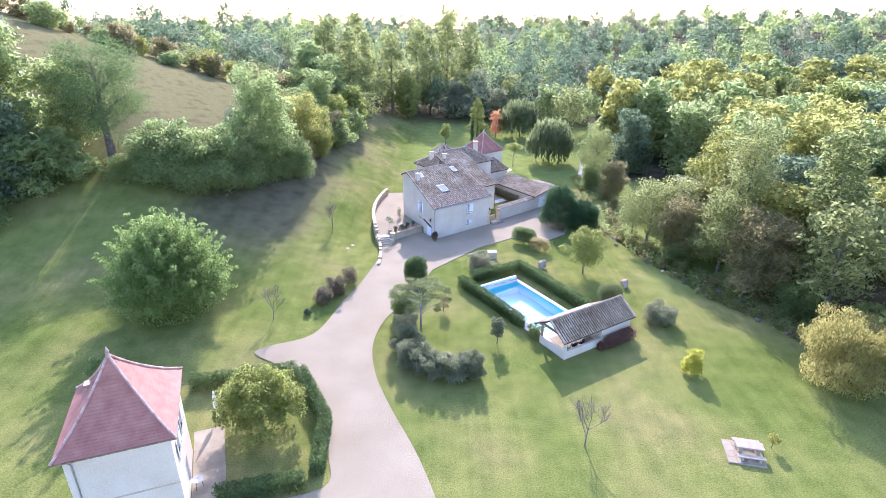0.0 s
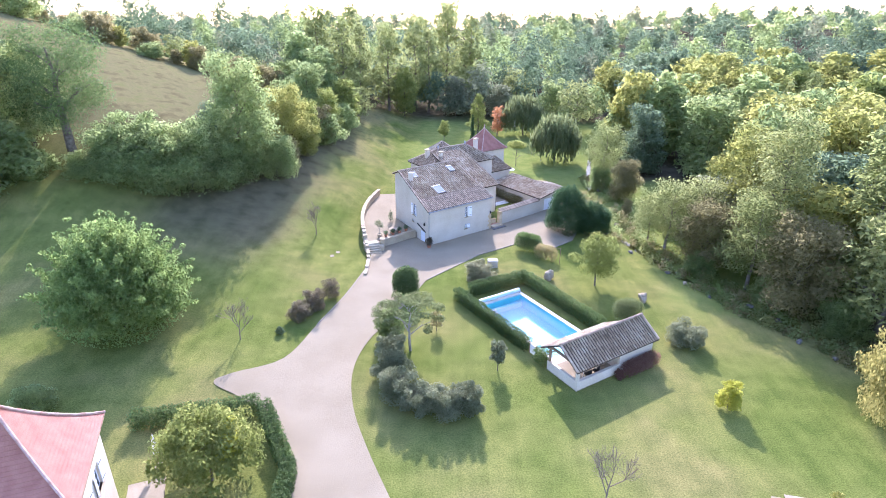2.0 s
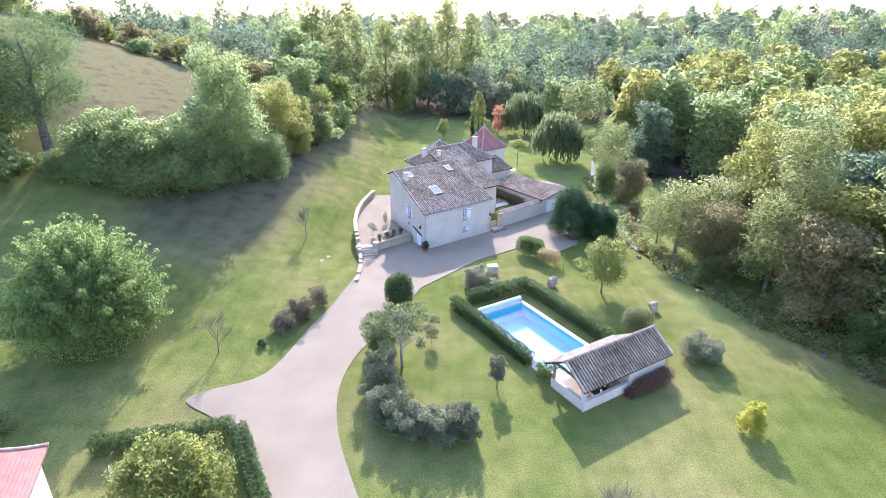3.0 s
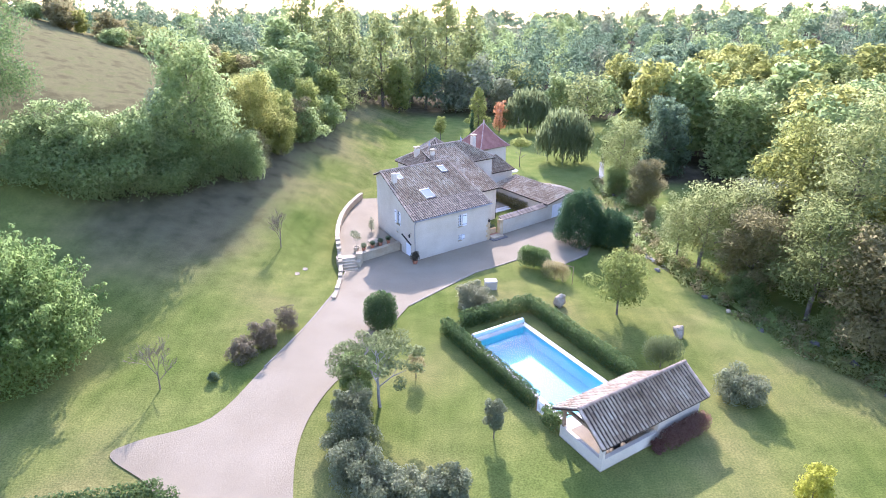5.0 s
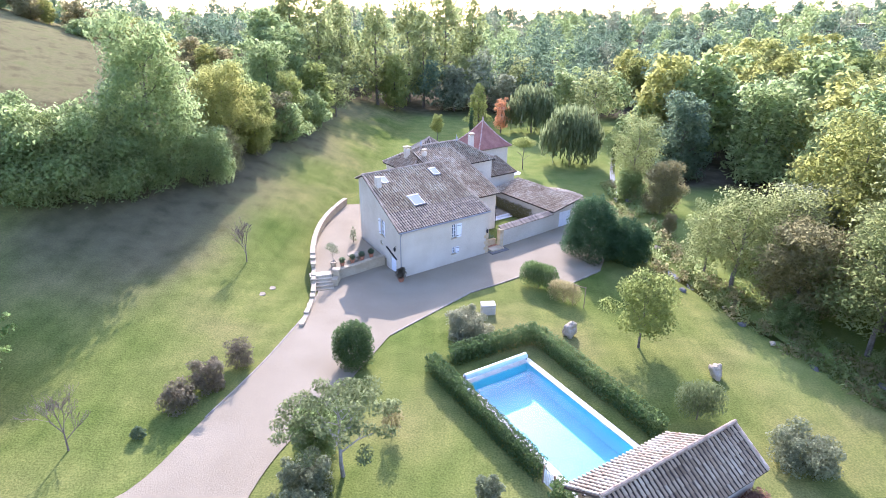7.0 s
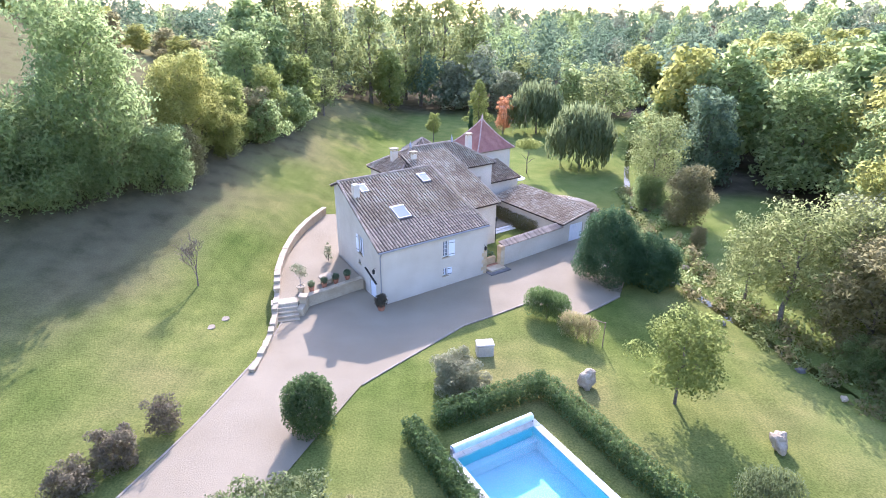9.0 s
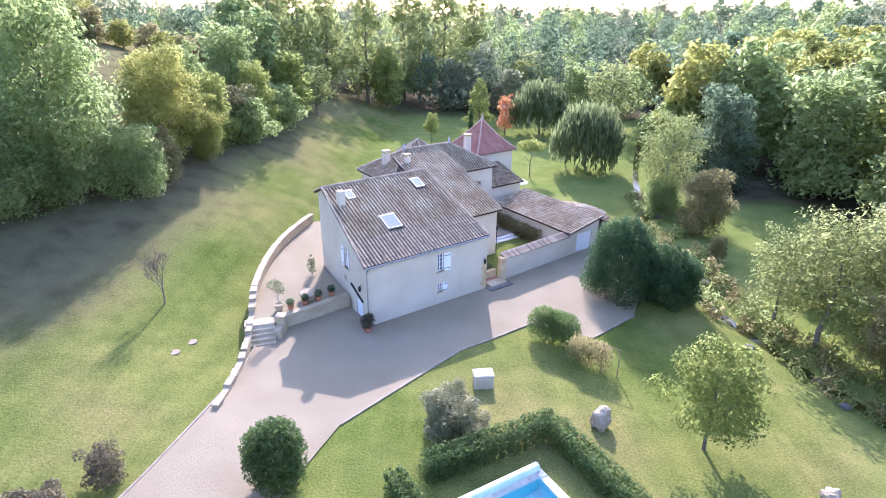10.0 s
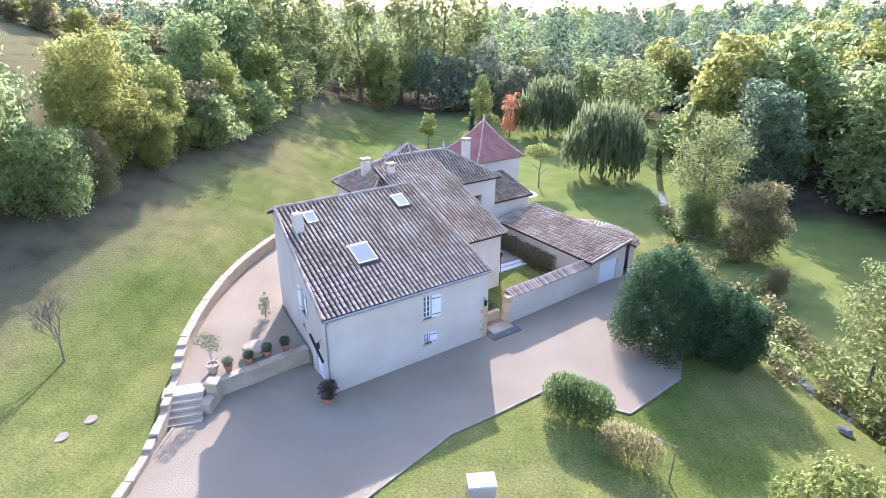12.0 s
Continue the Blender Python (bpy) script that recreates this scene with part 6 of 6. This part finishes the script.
def build_courtyard():
    C = empty("garden_wall", HOUSE)
    tagged(C, "rendered garden wall with clay tile coping", "wall", kind="structure")
    wall("wall_body", C, RENDER, (12.3, 0.35), (20.1, 0.75), -0.4, 1.85, 0.4)
    ang = math.atan2(0.4, 7.8)
    proto = None
    n = 30
    for k in range(n):
        u, v = 12.35 + 7.7 * (k + 0.5) / n, 0.35 + 0.4 * (k + 0.5) / n
        bm = bmesh.new()
        verts = []
        for yy, zz in ((-0.14, 1.86), (0.56, 2.12)):
            verts.append([bm.verts.new((-0.11 * math.cos(math.pi * q / 4), yy, zz + 0.11 * math.sin(math.pi * q / 4))) for q in range(5)])
        for q in range(4):
            bm.faces.new((verts[0][q], verts[0][q + 1], verts[1][q + 1], verts[1][q]))
        bm.faces.new(verts[0])
        bm.faces.new(verts[1][::-1])
        if proto is None:
            proto = part("coping_tile", bm, TILE_ONE, C)
            proto.matrix_basis = pose(u, v, 0, 0, 0, math.degrees(ang))
        else:
            bm.free()
            t = new("coping_tile", proto.data)
            t.parent = C
            t.matrix_basis = pose(u, v, 0, 0, 0, math.degrees(ang))
    # bed in the same shade-dark colour, showing between the coping tiles
    part("coping_bed", prism([(12.3, 0.28, 1.86), (20.05, 0.68, 1.86), (20.05, 1.25, 2.08), (12.3, 0.85, 2.08)], 0.05), UNDER_SHADE, C)
    hip_line(C, [(12.3, 0.9, 2.12), (20.05, 1.3, 2.12)], 0.09)
    part("gate_pier", box(12.0, 0.28, -0.4, 12.5, 0.8, 1.95, 0.03), QUOIN, C, "worn golden stone pier")
    part("low_wall", box(10.45, 0.9, -0.4, 12.0, 1.2, 0.85, 0.02), QUOIN, C, "low golden wall beside the entrance")
    S = empty("entrance_steps", HOUSE)
    tagged(S, "two worn stone steps at the courtyard entrance", "steps", kind="structure")
    part("step", box(10.2, -0.75, -0.2, 12.4, 0.1, 0.14, 0.03), DARKROCK, S)
    part("step", box(10.5, -0.35, -0.2, 12.1, 0.5, 0.28, 0.03), STONE, S)
    part("path", box(10.5, 0.5, -0.2, 12.0, 0.9, 0.24), REDPATH, S, "red tiled threshold")
    Y = empty("courtyard", HOUSE)
    tagged(Y, "small courtyard with lawn and pale patio", "courtyard", kind="structure")
    part("lawn", box(12.0, 1.2, -0.3, 20.05, 6.2, 0.16), GRASS, Y)
    part("patio", box(15.0, 7.0, -0.3, 20.05, 11.2, 0.42), PAVING, Y)
    part("patio_step", box(15.0, 6.2, -0.3, 19.2, 6.6, 0.24, 0.01), DECK, Y)
    part("patio_step", box(15.0, 6.6, -0.3, 19.2, 7.0, 0.36, 0.01), DECK, Y)
    q, r = HOUSE @ Vector((19.55, 4.0, 0)), HOUSE @ Vector((19.6, 10.4, 0))
    hedge(q.x, q.y, r.x, r.y, 1.3, 1.5, "reddish green climber over the courtyard wall", "autumn", 90, 420, 0.2)
    q, r = HOUSE @ Vector((12.2, 1.45, 0)), HOUSE @ Vector((12.2, 4.3, 0))
    hedge(q.x, q.y, r.x, r.y, 0.5, 0.9, "narrow dark clipped hedge in the courtyard", "dark", 91, 420, 0.14)
    q = HOUSE @ Vector((15.35, 4.9, 0))
    L = empty("lantern_post", pose(q.x, q.y, q.z + 0.1))
    tagged(L, "black iron lantern on a post in the courtyard", "lamp")
    bm = bmesh.new()
    rod(bm, (0, 0, 0), (0, 0, 2.1), 0.03)
    part("post", bm, IRON, L)
    part("lantern", lathe([(0.03, 2.1), (0.1, 2.15), (0.13, 2.4), (0.03, 2.5)], 8), IRON, L)
    # rounded end beyond the wing, under a half-cone of tiles
    V = empty("curved_wall", HOUSE)
    tagged(V, "rounded pale wall under a fan of clay roof tiles", "wall", kind="structure")
    n = 18
    for k in range(n):
        a = radians(-72 + 160 * (k + 0.5) / n)
        m = pose(24.0 + 2.2 * math.cos(a), 3.9 + 3.1 * math.sin(a), 0, 0, 0, math.degrees(math.atan2(3.1 * math.cos(a), -2.2 * math.sin(a))))
        bm = box(-0.27, -0.16, -0.4, 0.27, 0.16, 2.25, 0.01)
        bm.transform(m)
        part("stone_block", bm, RENDER, V)
    ring = [(24.05 + 2.55 * math.cos(radians(-80 + 24 * k)), 3.9 + 3.5 * math.sin(radians(-80 + 24 * k))) for k in range(8)]
    for p, q in zip(ring, ring[1:]):
        roof_face("roof_fan", [(*p, 2.38), (*q, 2.38), (24.05, 3.9, 2.98)], ((p[0] + q[0]) / 2 - 24.05, (p[1] + q[1]) / 2 - 3.9, -0.25), V, 0.1)
    # white sunshade beyond the lean-to
    q = HOUSE @ Vector((27.2, 15.2, 0))
    U = empty("parasol", pose(q.x, q.y, q.z))
    tagged(U, "open white parasol behind the house", "parasol")
    bm = bmesh.new()
    rod(bm, (0, 0, 0), (0, 0, 2.4), 0.03)
    part("pole", bm, WOOD, U)
    part("canopy", lathe([(1.1, 2.0), (1.12, 2.05), (0.55, 2.3), (0.04, 2.45)], 8), PAINT, U)


# ---- stones, table and small things on the lawns ----
def rock(name, x, y, sx, sy, h, mat, label, seed, lean=0.0):
    bm = bmesh.new()
    bmesh.ops.create_icosphere(bm, subdivisions=3, radius=1.0)
    for v in bm.verts:
        d = v.co.copy()
        k = 1 + 0.5 * noise.noise(d * 1.3 + Vector((seed, 0, 0))) + 0.16 * noise.noise(d * 4 + Vector((0, seed, 0)))
        box_co = Vector([math.copysign(abs(c) ** 0.85, c) for c in d]) * k
        v.co = Vector((box_co.x * sx + lean * box_co.z, box_co.y * sy, max(-0.1, h / 2 + box_co.z * h / 2)))
    ob = part(name, bm, mat)
    ob.matrix_world = pose(x, y, terrain(x, y) - 0.03, 0, 0, seed * 40)
    return tagged(ob, label, "stone")


def build_small():
    rock("standing_stone", 12.2, 62.6, 0.48, 0.4, 1.1, ROCK, "pale upright boulder set on the lawn", 1, 0.1)
    rock("standing_stone", 20.8, 57.7, 0.46, 0.4, 0.95, ROCK, "pale leaning boulder set on the lawn", 2, 0.15)
    B = empty("stone_bench_block", pose(6.3, 66.0, terrain(6.3, 66.0), 0, 0, 8))
    tagged(B, "white block-shaped stone planter on the lawn", "stone")
    part("block", box(-0.55, -0.4, -0.1, 0.55, 0.4, 0.75, 0.08), RENDER, B)
    part("top_slab", box(-0.58, -0.43, 0.75, 0.58, 0.43, 0.88, 0.05), RENDER, B)
    # picnic table
    T = empty("picnic_table", pose(22.2, 31.7, 0.0, 0, 0, -12))
    tagged(T, "pale stone picnic table with two benches", "table")
    part("tabletop", box(-0.95, -0.4, 0.66, 0.95, 0.4, 0.76, 0.03), TABLE_STONE, T)
    for x in (-0.6, 0.6):
        part("leg", box(x - 0.12, -0.3, 0.0, x + 0.12, 0.3, 0.66, 0.02), TABLE_STONE, T)
    for y in (-0.85, 0.85):
        b = part("bench", box(-0.95, y - 0.18, 0.36, 0.95, y + 0.18, 0.44, 0.02), TABLE_STONE, T)
        for x in (-0.6, 0.6):
            part("bench_leg", box(x - 0.1, y - 0.14, 0.0, x + 0.1, y + 0.14, 0.36), TABLE_STONE, b)
    S = empty("picnic_slab", pose(22.0, 31.6, 0.0, 0, 0, -12))
    tagged(S, "square pale paved slab on the lawn", "paving", kind="structure")
    for i in range(4):
        for j in range(4):
            part("paving_slab", box(-1.4 + i * 0.64, -1.15 + j * 0.6, -0.1, -1.4 + (i + 1) * 0.64 - 0.01, -1.15 + (j + 1) * 0.6 - 0.01, 0.07, 0.01), PAVING, S)
    # brook water and its stones
    bm = bmesh.new()
    pts = smooth_line(STREAM, 6)
    prev = None
    for i, (x, y) in enumerate(pts):
        x2, y2 = pts[min(i + 1, len(pts) - 1)]
        x1, y1 = pts[max(i - 1, 0)]
        d = Vector((x2 - x1, y2 - y1, 0)).normalized()
        s = Vector((-d.y, d.x, 0)) * 0.35
        zz = min(terrain(x, y), -0.5) + 0.1
        cur = (bm.verts.new((x + s.x, y + s.y, zz)), bm.verts.new((x - s.x, y - s.y, zz)))
        if prev:
            bm.faces.new((prev[0], prev[1], cur[1], cur[0]))
        prev = cur
    tagged(part("water", bm, BROOK), "narrow dark brook along the wood's edge", "brook", kind="structure")
    rng = random.Random(12)
    for k in range(20):
        x, y, a = along(pts, 0.34 + 0.4 * k / 20)
        side = rng.choice((-1, 1)) * rng.uniform(0.9, 1.5)
        rock("bank_stone", x - math.sin(a) * side, y + math.cos(a) * side, rng.uniform(0.2, 0.4), rng.uniform(0.15, 0.35), rng.uniform(0.2, 0.4), DARKROCK if k % 6 else ROCK, "rough grey stone on the brook's bank", k + 3)
    # lamp-like trellis post of the weeping shrub
    P = empty("trellis", pose(13.75, 67.4, terrain(13.75, 67.4), 0, 0, -35))
    tagged(P, "thin wooden trellis frame beside the weeping shrub", "trellis")
    for x in (-0.5, 0.5):
        bm = bmesh.new()
        rod(bm, (x, 0, -0.1), (x, 0, 1.9), 0.035)
        part("post", bm, WOOD, P)
    bm = bmesh.new()
    rod(bm, (-0.55, 0, 1.85), (0.55, 0, 1.85), 0.03)
    part("rail", bm, WOOD, P)
    # far garden shed roof between the trees
    K = empty("garden_shed", pose(15.5, 148.0, terrain(15.5, 148.0), 0, 0, 10))
    tagged(K, "small far garden shed with a low roof", "shed")
    part("wall", box(-2.2, -1.5, -0.2, 2.2, 1.5, 2.2), RENDER, K)
    part("roof", prism([(-2.6, -1.9, 2.2), (2.6, -1.9, 2.2), (2.6, 1.9, 3.0), (-2.6, 1.9, 3.0)], 0.15), TILE_ONE, K)
    # drain covers in the grass
    for x, y in ((-12.2, 69.9), (-12.65, 68.5)):
        D = part("drain_cover", lathe([(0.32, -0.1), (0.32, 0.02), (0.29, 0.03)], 20), PAVING)
        D.matrix_world = pose(x, y, terrain(x, y))
        tagged(D, "round pale concrete drain cover in the grass", "drain cover")

build_ground()
build_drive()
build_house()
build_terrace()
build_courtyard()
build_pool()
build_hut()
build_annex()
build_small()
build_garden()
build_woods()
